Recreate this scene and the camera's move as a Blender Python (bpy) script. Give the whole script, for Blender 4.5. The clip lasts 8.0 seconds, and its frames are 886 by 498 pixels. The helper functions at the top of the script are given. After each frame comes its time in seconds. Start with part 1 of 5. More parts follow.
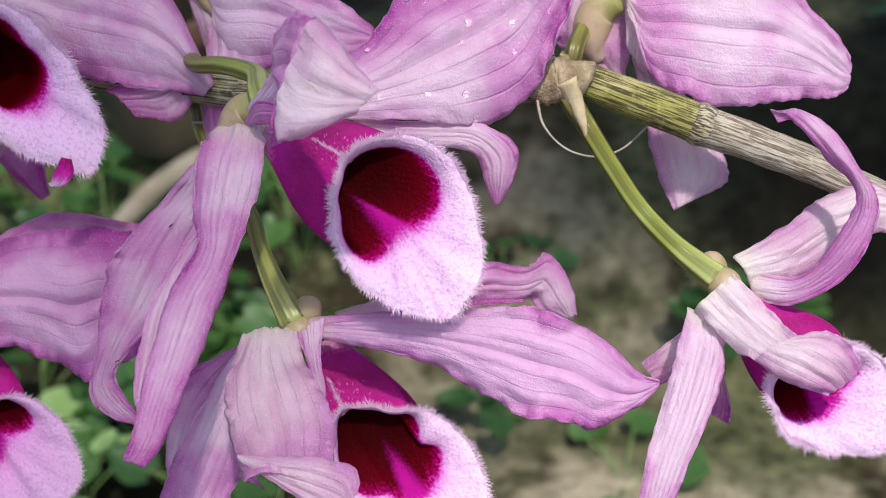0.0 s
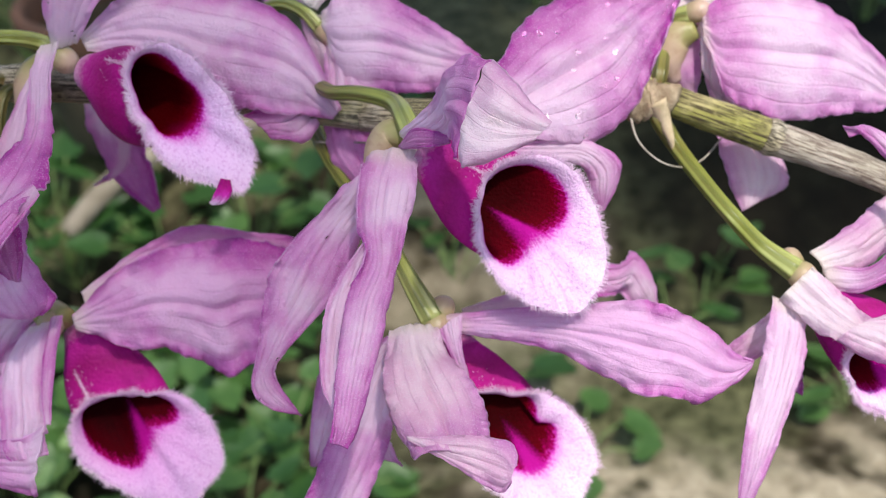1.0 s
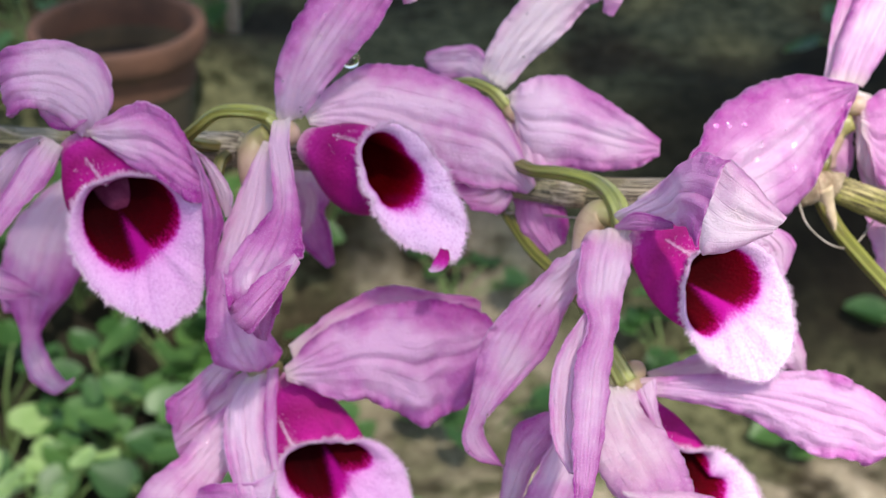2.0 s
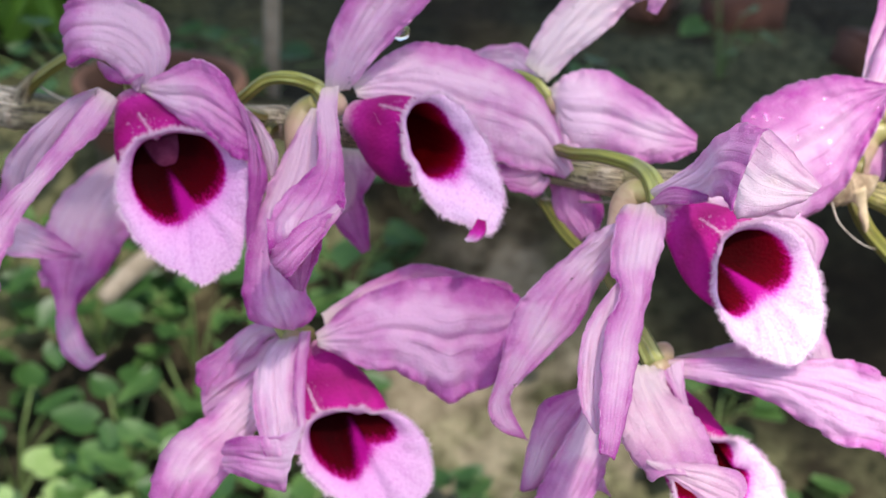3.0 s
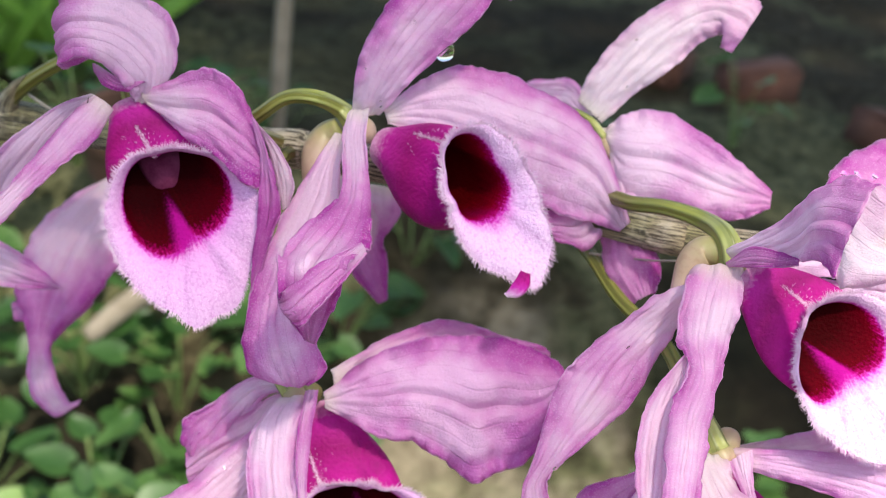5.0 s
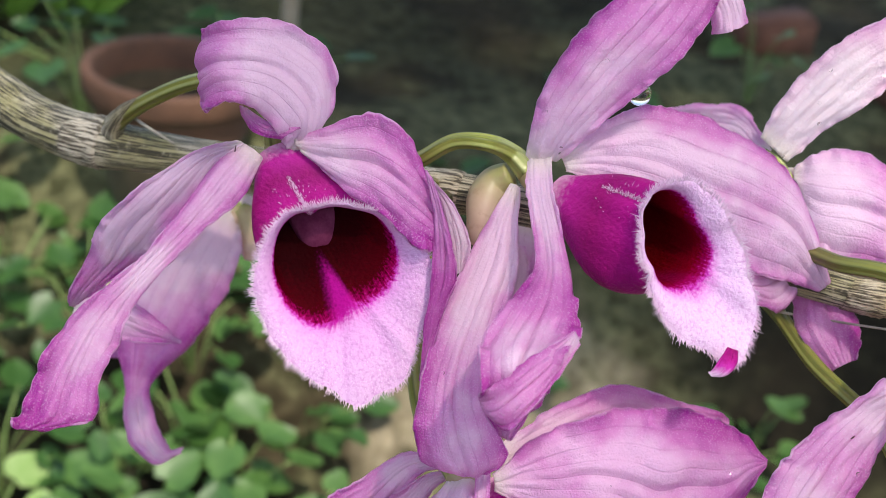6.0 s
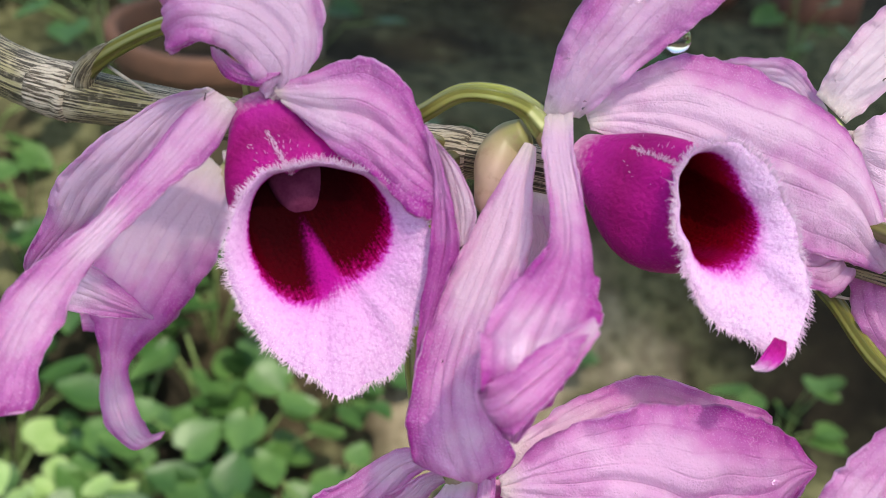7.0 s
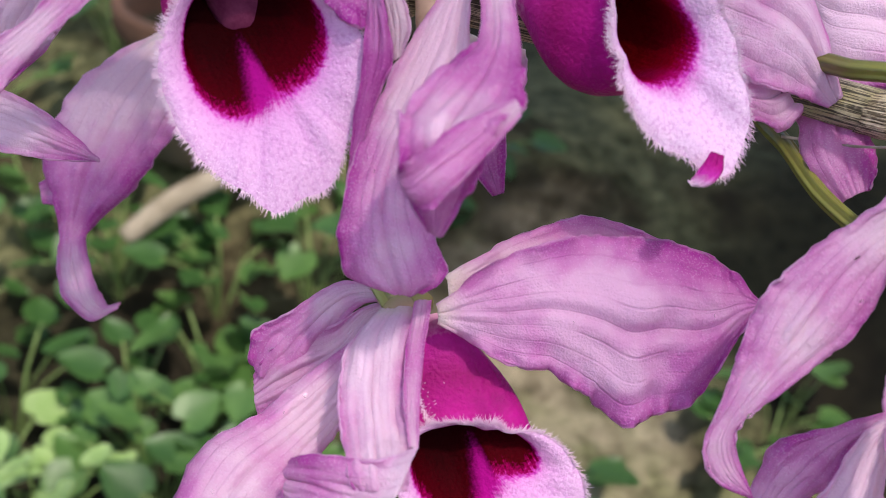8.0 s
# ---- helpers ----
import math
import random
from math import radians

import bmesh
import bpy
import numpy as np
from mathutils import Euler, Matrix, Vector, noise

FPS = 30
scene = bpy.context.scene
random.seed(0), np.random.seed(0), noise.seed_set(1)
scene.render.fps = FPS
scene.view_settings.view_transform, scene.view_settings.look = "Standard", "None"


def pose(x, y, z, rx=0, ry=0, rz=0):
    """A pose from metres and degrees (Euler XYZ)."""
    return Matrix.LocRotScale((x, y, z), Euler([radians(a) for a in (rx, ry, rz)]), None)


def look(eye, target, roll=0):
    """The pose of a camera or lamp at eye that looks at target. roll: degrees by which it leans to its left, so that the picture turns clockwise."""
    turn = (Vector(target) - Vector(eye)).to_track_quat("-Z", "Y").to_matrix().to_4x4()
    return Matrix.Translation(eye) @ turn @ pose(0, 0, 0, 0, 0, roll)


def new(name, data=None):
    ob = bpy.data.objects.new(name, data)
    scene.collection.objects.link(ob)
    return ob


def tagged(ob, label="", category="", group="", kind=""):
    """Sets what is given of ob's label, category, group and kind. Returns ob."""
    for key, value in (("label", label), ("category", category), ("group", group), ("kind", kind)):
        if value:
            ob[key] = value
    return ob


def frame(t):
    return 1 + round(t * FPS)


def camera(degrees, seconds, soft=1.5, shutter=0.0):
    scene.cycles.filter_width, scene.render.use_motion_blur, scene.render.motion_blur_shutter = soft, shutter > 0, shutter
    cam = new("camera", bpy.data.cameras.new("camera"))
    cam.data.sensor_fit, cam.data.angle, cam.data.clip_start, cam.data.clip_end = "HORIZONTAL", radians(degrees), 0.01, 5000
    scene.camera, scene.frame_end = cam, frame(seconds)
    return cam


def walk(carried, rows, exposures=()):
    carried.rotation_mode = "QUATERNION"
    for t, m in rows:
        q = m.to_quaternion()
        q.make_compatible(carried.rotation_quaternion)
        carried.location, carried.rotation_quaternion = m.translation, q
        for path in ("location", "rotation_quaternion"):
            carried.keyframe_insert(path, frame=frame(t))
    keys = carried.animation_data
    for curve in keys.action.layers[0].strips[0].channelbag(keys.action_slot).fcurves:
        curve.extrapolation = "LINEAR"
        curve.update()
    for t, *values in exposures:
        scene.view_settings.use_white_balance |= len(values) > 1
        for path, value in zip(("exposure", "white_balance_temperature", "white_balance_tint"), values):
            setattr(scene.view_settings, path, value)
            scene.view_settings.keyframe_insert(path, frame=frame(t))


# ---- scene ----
cam = camera(39.2, 8.0, 0.8)
PATH = [
    (0, (0.0940, 0.1179, 1.1135), (0.0646, 0.3269, 0.9794), -3.84),
    (0.5, (0.0950, 0.0989, 1.1202), (0.0729, 0.3090, 0.9865), -4.53),
    (1, (0.0620, 0.0951, 1.1322), (0.0502, 0.3036, 0.9947), -2.67),
    (1.2, (0.0570, 0.0939, 1.1416), (0.0481, 0.3038, 1.0061), -1.50),
    (1.5, (0.0290, 0.0825, 1.1458), (0.0308, 0.2956, 1.0152), -1.10),
    (1.7, (0.0190, 0.0850, 1.1535), (0.0198, 0.2948, 1.0176), -0.66),
    (2.8, (0.0150, 0.0655, 1.1369), (0.0102, 0.2846, 1.0166), 3.65),
    (3, (0.0150, 0.0657, 1.1328), (0.0082, 0.2863, 1.0154), 3.25),
    (3.5, (0.0180, 0.0784, 1.1038), (0.0104, 0.3028, 0.9940), 5.12),
    (4, (0.0180, 0.0857, 1.0994), (0.0097, 0.3108, 0.9909), 6.09),
    (4.2, (0.0142, 0.0857, 1.0977), (0.0086, 0.3125, 0.9927), 6.44),
    (5.3, (-0.0010, 0.1020, 1.1206), (-0.0075, 0.3265, 1.0108), 6.77),
    (5.5, (-0.0130, 0.1087, 1.1183), (-0.0172, 0.3321, 1.0062), 6.68),
    (6, (-0.0270, 0.1222, 1.1198), (-0.0281, 0.3426, 1.0017), 7.74),
    (6.5, (-0.0280, 0.1331, 1.1075), (-0.0315, 0.3511, 0.9851), 8.02),
    (7, (-0.0230, 0.1445, 1.1083), (-0.0300, 0.3613, 0.9842), 7.93),
    (7.5, (-0.0100, 0.1502, 1.0960), (-0.0210, 0.3671, 0.9722), 7.12),
    (8, (-0.0090, 0.1353, 1.0877), (-0.0197, 0.3529, 0.9649), 8.13),
]
walk(cam, [(t, look(eye, target, roll)) for t, eye, target, roll in PATH], [(0, 0.26, 6400, 6), (1.5, 0.56, 6500, 9), (3, 0.74, 6650, 12), (5.3, 0.95, 6950, 7), (7, 0.95, 6950, 8), (8, 0.76, 6850, 12)])

cam.data.dof.use_dof = True
cam.data.dof.focus_distance = 0.178
cam.data.dof.aperture_fstop = 31.0

# ---- light ----
TO_SUN = Vector((0.20, -0.42, 0.885)).normalized()
world = bpy.data.worlds.new("sky")
scene.world = world
world.use_nodes = True
sky = world.node_tree.nodes.new("ShaderNodeTexSky")
sky.sky_type, sky.sun_disc = "NISHITA", False
sky.air_density, sky.dust_density, sky.ozone_density = 1.0, 1.6, 0.8
sky.sun_elevation = math.asin(TO_SUN.z)
sky.sun_rotation = math.atan2(TO_SUN.x, TO_SUN.y)
world.node_tree.links.new(sky.outputs[0], world.node_tree.nodes["Background"].inputs[0])
world.node_tree.nodes["Background"].inputs[1].default_value = 0.15
sun = new("sun", bpy.data.lights.new("sun", "SUN"))
sun.data.energy, sun.data.angle, sun.data.color = 3.3, radians(2.2), (1.0, 0.95, 0.88)
sun.matrix_world = look((0.6, -0.4, 2.2), Vector((0.6, -0.4, 2.2)) - TO_SUN)


# ---- materials ----
class Nodes:
    """Short hand for building one node material."""

    def __init__(self, name, roughness=0.5):
        self.m = bpy.data.materials.new(name)
        self.m.use_nodes = True
        self.t = self.m.node_tree
        self.b = self.t.nodes["Principled BSDF"]
        self.b.inputs["Roughness"].default_value = roughness
        self.out = self.t.nodes["Material Output"]

    def put(self, socket, value):
        if isinstance(value, bpy.types.NodeSocket):
            self.t.links.new(value, socket)
        else:
            socket.default_value = value

    def node(self, kind, **values):
        n = self.t.nodes.new(kind)
        for key, value in values.items():
            self.put(n.inputs[key.replace("_", " ")], value)
        return n

    def coords(self, which="Object"):
        return self.t.nodes.new("ShaderNodeTexCoord").outputs[which]

    def split(self, vector):
        n = self.node("ShaderNodeSeparateXYZ")
        self.put(n.inputs[0], vector)
        return n.outputs

    def math(self, op, a, b=0.0, c=0.0):
        n = self.t.nodes.new("ShaderNodeMath")
        n.operation = op
        for k, v in enumerate((a, b, c)):
            self.put(n.inputs[k], v)
        return n.outputs[0]

    def noise(self, scale, detail=3.0, vector=None, rough=0.5):
        n = self.node("ShaderNodeTexNoise", Scale=scale, Detail=detail, Roughness=rough)
        self.put(n.inputs["Vector"], vector if vector is not None else self.coords())
        return n.outputs["Fac"]

    def ramp(self, fac, stops):
        n = self.t.nodes.new("ShaderNodeValToRGB")
        self.put(n.inputs[0], fac)
        e = n.color_ramp.elements
        while len(e) < len(stops):
            e.new(0.5)
        for k, (pos, col) in enumerate(stops):
            e[k].position, e[k].color = pos, (*col, 1)
        return n.outputs[0]

    def mix(self, fac, a, b):
        n = self.t.nodes.new("ShaderNodeMix")
        n.data_type = "RGBA"
        for socket, v in zip((n.inputs[0], n.inputs[6], n.inputs[7]), (fac, a, b)):
            self.put(socket, (*v, 1) if isinstance(v, tuple) and len(v) == 3 else v)
        return n.outputs[2]

    def step(self, value, low, high):
        n = self.t.nodes.new("ShaderNodeMapRange")
        n.interpolation_type = "SMOOTHSTEP"
        self.put(n.inputs[0], value)
        n.inputs[1].default_value, n.inputs[2].default_value = low, high
        return n.outputs[0]

    def bump(self, height, strength, distance):
        n = self.node("ShaderNodeBump", Strength=strength, Distance=distance, Height=height)
        self.put(self.b.inputs["Normal"], n.outputs[0])
        return n.outputs[0]

    def done(self, colour, thin=0.0):
        self.put(self.b.inputs["Base Color"], colour)
        if thin:
            tr = self.node("ShaderNodeBsdfTranslucent")
            vivid = self.node("ShaderNodeGamma", Gamma=0.6)
            self.put(vivid.inputs[0], colour)
            self.put(tr.inputs[0], vivid.outputs[0])
            if self.b.inputs["Normal"].links:
                self.put(tr.inputs["Normal"], self.b.inputs["Normal"].links[0].from_socket)
            mix = self.t.nodes.new("ShaderNodeMixShader")
            mix.inputs[0].default_value = thin
            self.put(mix.inputs[1], self.b.outputs[0])
            self.put(mix.inputs[2], tr.outputs[0])
            self.put(self.out.inputs[0], mix.outputs[0])
        return self.m


def uv_noise(n, su, sv, scale, detail=3.0):
    u, v, _ = n.split(n.coords("UV"))
    rnd = n.t.nodes.new("ShaderNodeObjectInfo").outputs["Random"]
    c = n.node("ShaderNodeCombineXYZ")
    n.put(c.inputs[0], n.math("MULTIPLY", u, su))
    n.put(c.inputs[1], n.math("MULTIPLY", v, sv))
    n.put(c.inputs[2], n.math("MULTIPLY", rnd, 37.0))
    return n.noise(scale, detail, c.outputs[0])


def petal_material(name, pale, mid, deep, veins, count):
    """Soft tissue: pale along the middle, deeper in uneven patches towards edge and tip, sunken parallel veins, satin
    skin of tiny cells with glints painted on.
    """
    n = Nodes(name, 0.36)
    u, v, _ = n.split(n.coords("UV"))
    side = n.math("ABSOLUTE", n.math("SUBTRACT", n.math("MULTIPLY", u, 2.0), 1.0))
    shift = n.node("ShaderNodeVectorMath")
    n.put(shift.inputs[0], n.coords())
    n.put(shift.inputs[1], n.math("MULTIPLY", n.t.nodes.new("ShaderNodeObjectInfo").outputs["Random"], 3.0))
    blotch = n.noise(52.0, 3.0, shift.outputs[0])
    mottle = n.noise(420.0, 4.0)
    tone = n.math("ADD", n.math("MULTIPLY", n.math("POWER", side, 2.4), 0.52), n.math("MULTIPLY", n.step(v, 0.0, 1.0), 0.42))
    tone = n.math("SUBTRACT", tone, 0.01)
    tone = n.math("ADD", tone, n.math("MULTIPLY", n.math("SUBTRACT", blotch, 0.5), 2.5))
    tone = n.math("ADD", tone, n.math("MULTIPLY", n.math("SUBTRACT", mottle, 0.5), 0.42))
    colour = n.ramp(tone, [(0.08, pale), (0.5, mid), (1.0, deep)])
    wander = uv_noise(n, 1.5, 2.0, 1.2, 2.0)
    phase = n.math("ADD", n.math("MULTIPLY", u, 6.283 * count), n.math("MULTIPLY", wander, 3.2))
    wave = n.math("SINE", phase)
    line = n.step(wave, 0.90, 1.0)
    fine = n.step(n.math("SINE", n.math("ADD", n.math("MULTIPLY", phase, 2.0), n.math("MULTIPLY", uv_noise(n, 3.0, 4.0, 1.0, 2.0), 5.0))), 0.82, 1.0)
    gaps = uv_noise(n, 7.0, 4.0, 1.0, 3.0)
    held = n.math("MULTIPLY", n.step(gaps, 0.28, 0.60), n.step(v, 0.02, 0.16))
    line = n.math("MULTIPLY", n.math("MAXIMUM", line, n.math("MULTIPLY", fine, 0.14)), held)
    colour = n.mix(n.math("MULTIPLY", line, veins), colour, deep)
    ridge = n.math("MULTIPLY", n.step(n.math("MULTIPLY", wave, -1.0), 0.2, 1.0), n.math("MULTIPLY", held, 0.07))
    colour = n.mix(ridge, colour, pale)
    colour = n.mix(n.math("MULTIPLY", n.math("SUBTRACT", 1.0, n.step(v, 0.0, 0.11)), 0.75), colour, (0.84, 0.77, 0.68))
    cells = n.noise(3600.0, 2.0)
    grain = n.noise(1500.0, 3.0)
    crease = n.noise(620.0, 3.0)
    # glints on the cells, painted as pale specks
    colour = n.mix(n.math("MULTIPLY", n.step(cells, 0.52, 0.70), 0.30), colour, tuple(min(1.0, c * 1.25) for c in pale))
    # bright rim of light through the thin margin, painted as a pale line
    colour = n.mix(n.math("MULTIPLY", n.step(side, 0.965, 1.0), 0.45), colour, tuple(min(1.0, c * 1.15) for c in pale))
    height = n.math("ADD", n.math("MULTIPLY", line, -0.55), n.math("MULTIPLY", n.math("MULTIPLY", wave, held), -0.14))
    rumple = n.math("MULTIPLY", n.math("MULTIPLY", crease, n.math("POWER", side, 3.0)), 2.2)
    height = n.math("ADD", height, n.math("ADD", rumple, n.math("ADD", n.math("MULTIPLY", grain, 0.75), n.math("MULTIPLY", cells, 0.55))))
    n.bump(height, 0.60, 0.0005)
    n.b.inputs["Sheen Weight"].default_value = 0.06
    n.b.inputs["Specular IOR Level"].default_value = 0.5
    return n.done(colour, 0.52)


petal = petal_material("lilac_petal", (0.92, 0.68, 0.85), (0.77, 0.35, 0.67), (0.52, 0.05, 0.42), 0.16, 8.0)
rich = petal_material("rosy_petal", (0.92, 0.65, 0.83), (0.76, 0.285, 0.64), (0.52, 0.04, 0.41), 0.16, 8.0)
bold = petal_material("bold_petal", (0.88, 0.55, 0.81), (0.68, 0.20, 0.58), (0.50, 0.03, 0.40), 0.16, 8.0)
deep = petal_material("magenta_petal", (0.70, 0.30, 0.62), (0.58, 0.11, 0.47), (0.42, 0.03, 0.33), 0.38, 5.5)
pale = petal_material("pale_petal", (0.93, 0.77, 0.84), (0.82, 0.52, 0.70), (0.64, 0.24, 0.56), 0.16, 7.0)


def dry_material():
    n = Nodes("withered_petal", 0.7)
    colour = n.ramp(n.noise(400.0, 4.0), [(0.3, (0.62, 0.50, 0.36)), (0.7, (0.80, 0.72, 0.60))])
    n.bump(n.noise(900.0, 3.0), 0.6, 0.0004)
    return n.done(colour, 0.2)


def throat_material(name, middle, limb, wedge=0.9, red=1.0):
    """Inside of the lip: maroon throat, magenta border, pale limb with fine radial veins."""
    n = Nodes(name, 0.6)
    u, v, _ = n.split(n.coords("UV"))
    rnd = n.t.nodes.new("ShaderNodeObjectInfo").outputs["Random"]
    ray = n.node("ShaderNodeCombineXYZ")
    n.put(ray.inputs[0], n.math("MULTIPLY", n.math("COSINE", n.math("MULTIPLY", u, 6.2832)), 9.0))
    n.put(ray.inputs[1], n.math("MULTIPLY", n.math("SINE", n.math("MULTIPLY", u, 6.2832)), 9.0))
    n.put(ray.inputs[2], n.math("ADD", n.math("MULTIPLY", rnd, 20.0), n.math("MULTIPLY", v, 1.2)))
    streak = n.noise(2.2, 4.0, ray.outputs[0], 0.6)
    edge = n.math("ADD", v, n.math("MULTIPLY", n.math("SUBTRACT", streak, 0.5), 0.10))
    edge = n.math("ADD", edge, n.math("MULTIPLY", n.math("SUBTRACT", n.noise(2300.0, 3.0), 0.5), 0.10))
    colour = n.ramp(edge, [(0.0, (0.008 * red, 0.000, 0.000)), (0.30, (0.018 * red, 0.000, 0.001)), (0.455, (0.055 * red, 0.000, 0.003 * red)), (0.495, (0.26, 0.000, 0.07)), (0.53, (0.54, 0.04, 0.40)), (0.575, (0.70, 0.28, 0.62)), (0.65, middle), (1.0, limb)])
    mid = n.math("ABSOLUTE", n.math("SUBTRACT", u, 0.75))
    reach = n.math("MULTIPLY", n.math("SUBTRACT", edge, 0.30), 0.24)
    stripe = n.math("SUBTRACT", 1.0, n.step(n.math("ADD", n.math("SUBTRACT", mid, reach), n.math("MULTIPLY", n.math("SUBTRACT", streak, 0.5), 0.04)), -0.022, 0.030))
    stripe = n.math("MULTIPLY", stripe, n.math("MULTIPLY", n.step(edge, 0.28, 0.42), n.math("SUBTRACT", 1.0, n.step(edge, 0.50, 0.62))))
    colour = n.mix(n.math("MULTIPLY", stripe, wedge), colour, (0.42, 0.006, 0.24))
    veins = n.math("MULTIPLY", n.step(streak, 0.52, 0.66), n.math("MULTIPLY", n.step(edge, 0.55, 0.70), 0.30))
    colour = n.mix(veins, colour, (0.60, 0.20, 0.54))
    down = n.math("MULTIPLY", n.step(n.noise(1700.0, 3.0), 0.50, 0.66), n.math("MULTIPLY", n.step(edge, 0.53, 0.62), 0.42))
    colour = n.mix(down, colour, (0.56, 0.22, 0.52))
    n.bump(n.noise(1900.0, 3.0), 0.6, 0.0005)
    n.b.inputs["Specular IOR Level"].default_value = 0.02
    return n.done(colour)


def tube_material():
    """Outside of the lip: deep magenta, velvety, paling at the rim."""
    n = Nodes("lip_outside", 0.6)
    u, v, _ = n.split(n.coords("UV"))
    fuzz = n.noise(1500.0, 3.0)
    broad = n.noise(140.0, 3.0)
    edge = n.math("ADD", v, n.math("MULTIPLY", n.math("SUBTRACT", fuzz, 0.5), 0.16))
    colour = n.ramp(edge, [(0.0, (0.66, 0.34, 0.52)), (0.12, (0.46, 0.010, 0.27)), (0.34, (0.28, 0.0005, 0.125)), (0.54, (0.46, 0.002, 0.235)), (0.67, (0.63, 0.030, 0.42)), (0.78, (0.74, 0.34, 0.66)), (1.0, (0.86, 0.66, 0.82))])
    colour = n.mix(n.math("MULTIPLY", n.step(broad, 0.48, 0.7), 0.5), colour, (0.20, 0.000, 0.10))
    n.bump(fuzz, 0.6, 0.0005)
    n.b.inputs["Sheen Weight"].default_value = 0.03
    n.b.inputs["Specular IOR Level"].default_value = 0.2
    return n.done(colour, 0.08)


def plain(name, a, b, scale, roughness=0.6, bump=0.4, depth=0.0004, thin=0.0, detail=4.0):
    n = Nodes(name, roughness)
    f = n.noise(scale, detail)
    g = n.noise(scale * 7.0, 3.0)
    f = n.math("ADD", n.math("MULTIPLY", f, 0.75), n.math("MULTIPLY", g, 0.25))
    n.bump(n.math("ADD", f, n.math("MULTIPLY", g, 0.4)), bump, depth)
    return n.done(n.ramp(f, [(0.32, a), (0.68, b)]), thin)


def pedicel_material():
    """Green flower stalk, browner where it leaves the cane, with faint ridges."""
    n = Nodes("green_stalk", 0.38)
    u, v, _ = n.split(n.coords("UV"))
    ridge = n.math("SINE", n.math("MULTIPLY", u, 6.2832 * 6.0))
    colour = n.ramp(n.math("ADD", v, n.math("MULTIPLY", n.math("SUBTRACT", n.noise(220.0), 0.5), 0.35)), [(0.0, (0.16, 0.12, 0.04)), (0.35, (0.20, 0.20, 0.04)), (0.7, (0.26, 0.28, 0.055)), (1.0, (0.38, 0.40, 0.13))])
    colour = n.mix(n.math("MULTIPLY", n.step(ridge, 0.3, 1.0), 0.6), colour, (0.075, 0.085, 0.014))
    n.bump(ridge, 0.5, 0.0004)
    n.b.inputs["Specular IOR Level"].default_value = 0.6
    return n.done(colour)


def chin_material():
    """Waxy chin: tan-green at the stalk, fading through cream to pale pink, with faint brown mottling."""
    n = Nodes("mentum", 0.4)
    u, v, _ = n.split(n.coords("UV"))
    f = n.noise(260.0, 4.0)
    colour = n.ramp(n.math("ADD", v, n.math("MULTIPLY", n.math("SUBTRACT", f, 0.5), 0.6)), [(0.05, (0.36, 0.34, 0.12)), (0.3, (0.50, 0.40, 0.22)), (0.55, (0.58, 0.42, 0.28)), (0.95, (0.66, 0.46, 0.40))])
    colour = n.mix(n.math("MULTIPLY", n.step(n.noise(700.0, 4.0), 0.52, 0.7), 0.4), colour, (0.40, 0.22, 0.14))
    n.bump(f, 0.5, 0.0004)
    return n.done(colour, 0.25)


def cane_material(name, light, dark, green, along=8.0):
    """Cane under a papery sheath: lengthwise fibres, dark streaks, a green flush."""
    n = Nodes(name, 0.65)
    u, v, _ = n.split(n.coords("UV"))
    around = n.node("ShaderNodeCombineXYZ")
    n.put(around.inputs[0], n.math("MULTIPLY", n.math("COSINE", n.math("MULTIPLY", u, 6.2832)), 5.0))
    n.put(around.inputs[1], n.math("MULTIPLY", n.math("SINE", n.math("MULTIPLY", u, 6.2832)), 5.0))
    n.put(around.inputs[2], n.math("MULTIPLY", v, along))
    fibre = n.noise(2.7, 3.0, around.outputs[0], 0.6)
    broad = n.noise(90.0, 3.0)
    colour = n.mix(n.step(broad, 0.44, 0.62), light, green)
    colour = n.mix(n.math("MULTIPLY", n.step(fibre, 0.465, 0.525), 0.94), colour, dark)
    colour = n.mix(n.math("MULTIPLY", n.step(n.noise(900.0, 4.0), 0.54, 0.70), 0.22), colour, tuple(min(1.0, c * 1.5) for c in light))
    n.bump(fibre, 0.9, 0.0007)
    return n.done(colour)


dry = dry_material()
lip_inside = throat_material("lip_inside", (0.72, 0.36, 0.66), (0.79, 0.49, 0.75))
# sunlit copy of the lip, the sun's whitening put into limb and throat colour
lip_sunlit = throat_material("lip_inside_pale", (0.79, 0.49, 0.75), (0.84, 0.62, 0.81), 0.9, 1.6)
# sunlit throat painted redder; middle stripe faded to fit the camera's view
lip_side = throat_material("lip_inside_side", (0.79, 0.48, 0.76), (0.83, 0.59, 0.80), 0.1, 3.2)
lip_outside = tube_material()
hair = plain("lip_hair", (0.86, 0.58, 0.80), (0.95, 0.80, 0.90), 700.0, 0.6, 0.0, 0.0001, 0.35)
column_skin = plain("column", (0.075, 0.008, 0.030), (0.15, 0.030, 0.075), 300.0, 0.8)
column_skin.node_tree.nodes["Principled BSDF"].inputs["Specular IOR Level"].default_value = 0.03
mentum_skin = chin_material()
stalk_skin = pedicel_material()
cane_skin = cane_material("dry_cane", (0.56, 0.49, 0.36), (0.022, 0.017, 0.009), (0.36, 0.32, 0.16))
cane_green = cane_material("green_cane", (0.58, 0.50, 0.22), (0.055, 0.036, 0.012), (0.36, 0.34, 0.075), 1.6)
cane_straw = cane_material("straw_cane", (0.60, 0.52, 0.42), (0.17, 0.12, 0.09), (0.46, 0.40, 0.30), 2.2)
joint_skin = cane_material("joint_skin", (0.62, 0.54, 0.42), (0.05, 0.035, 0.018), (0.48, 0.40, 0.24), 0.5)
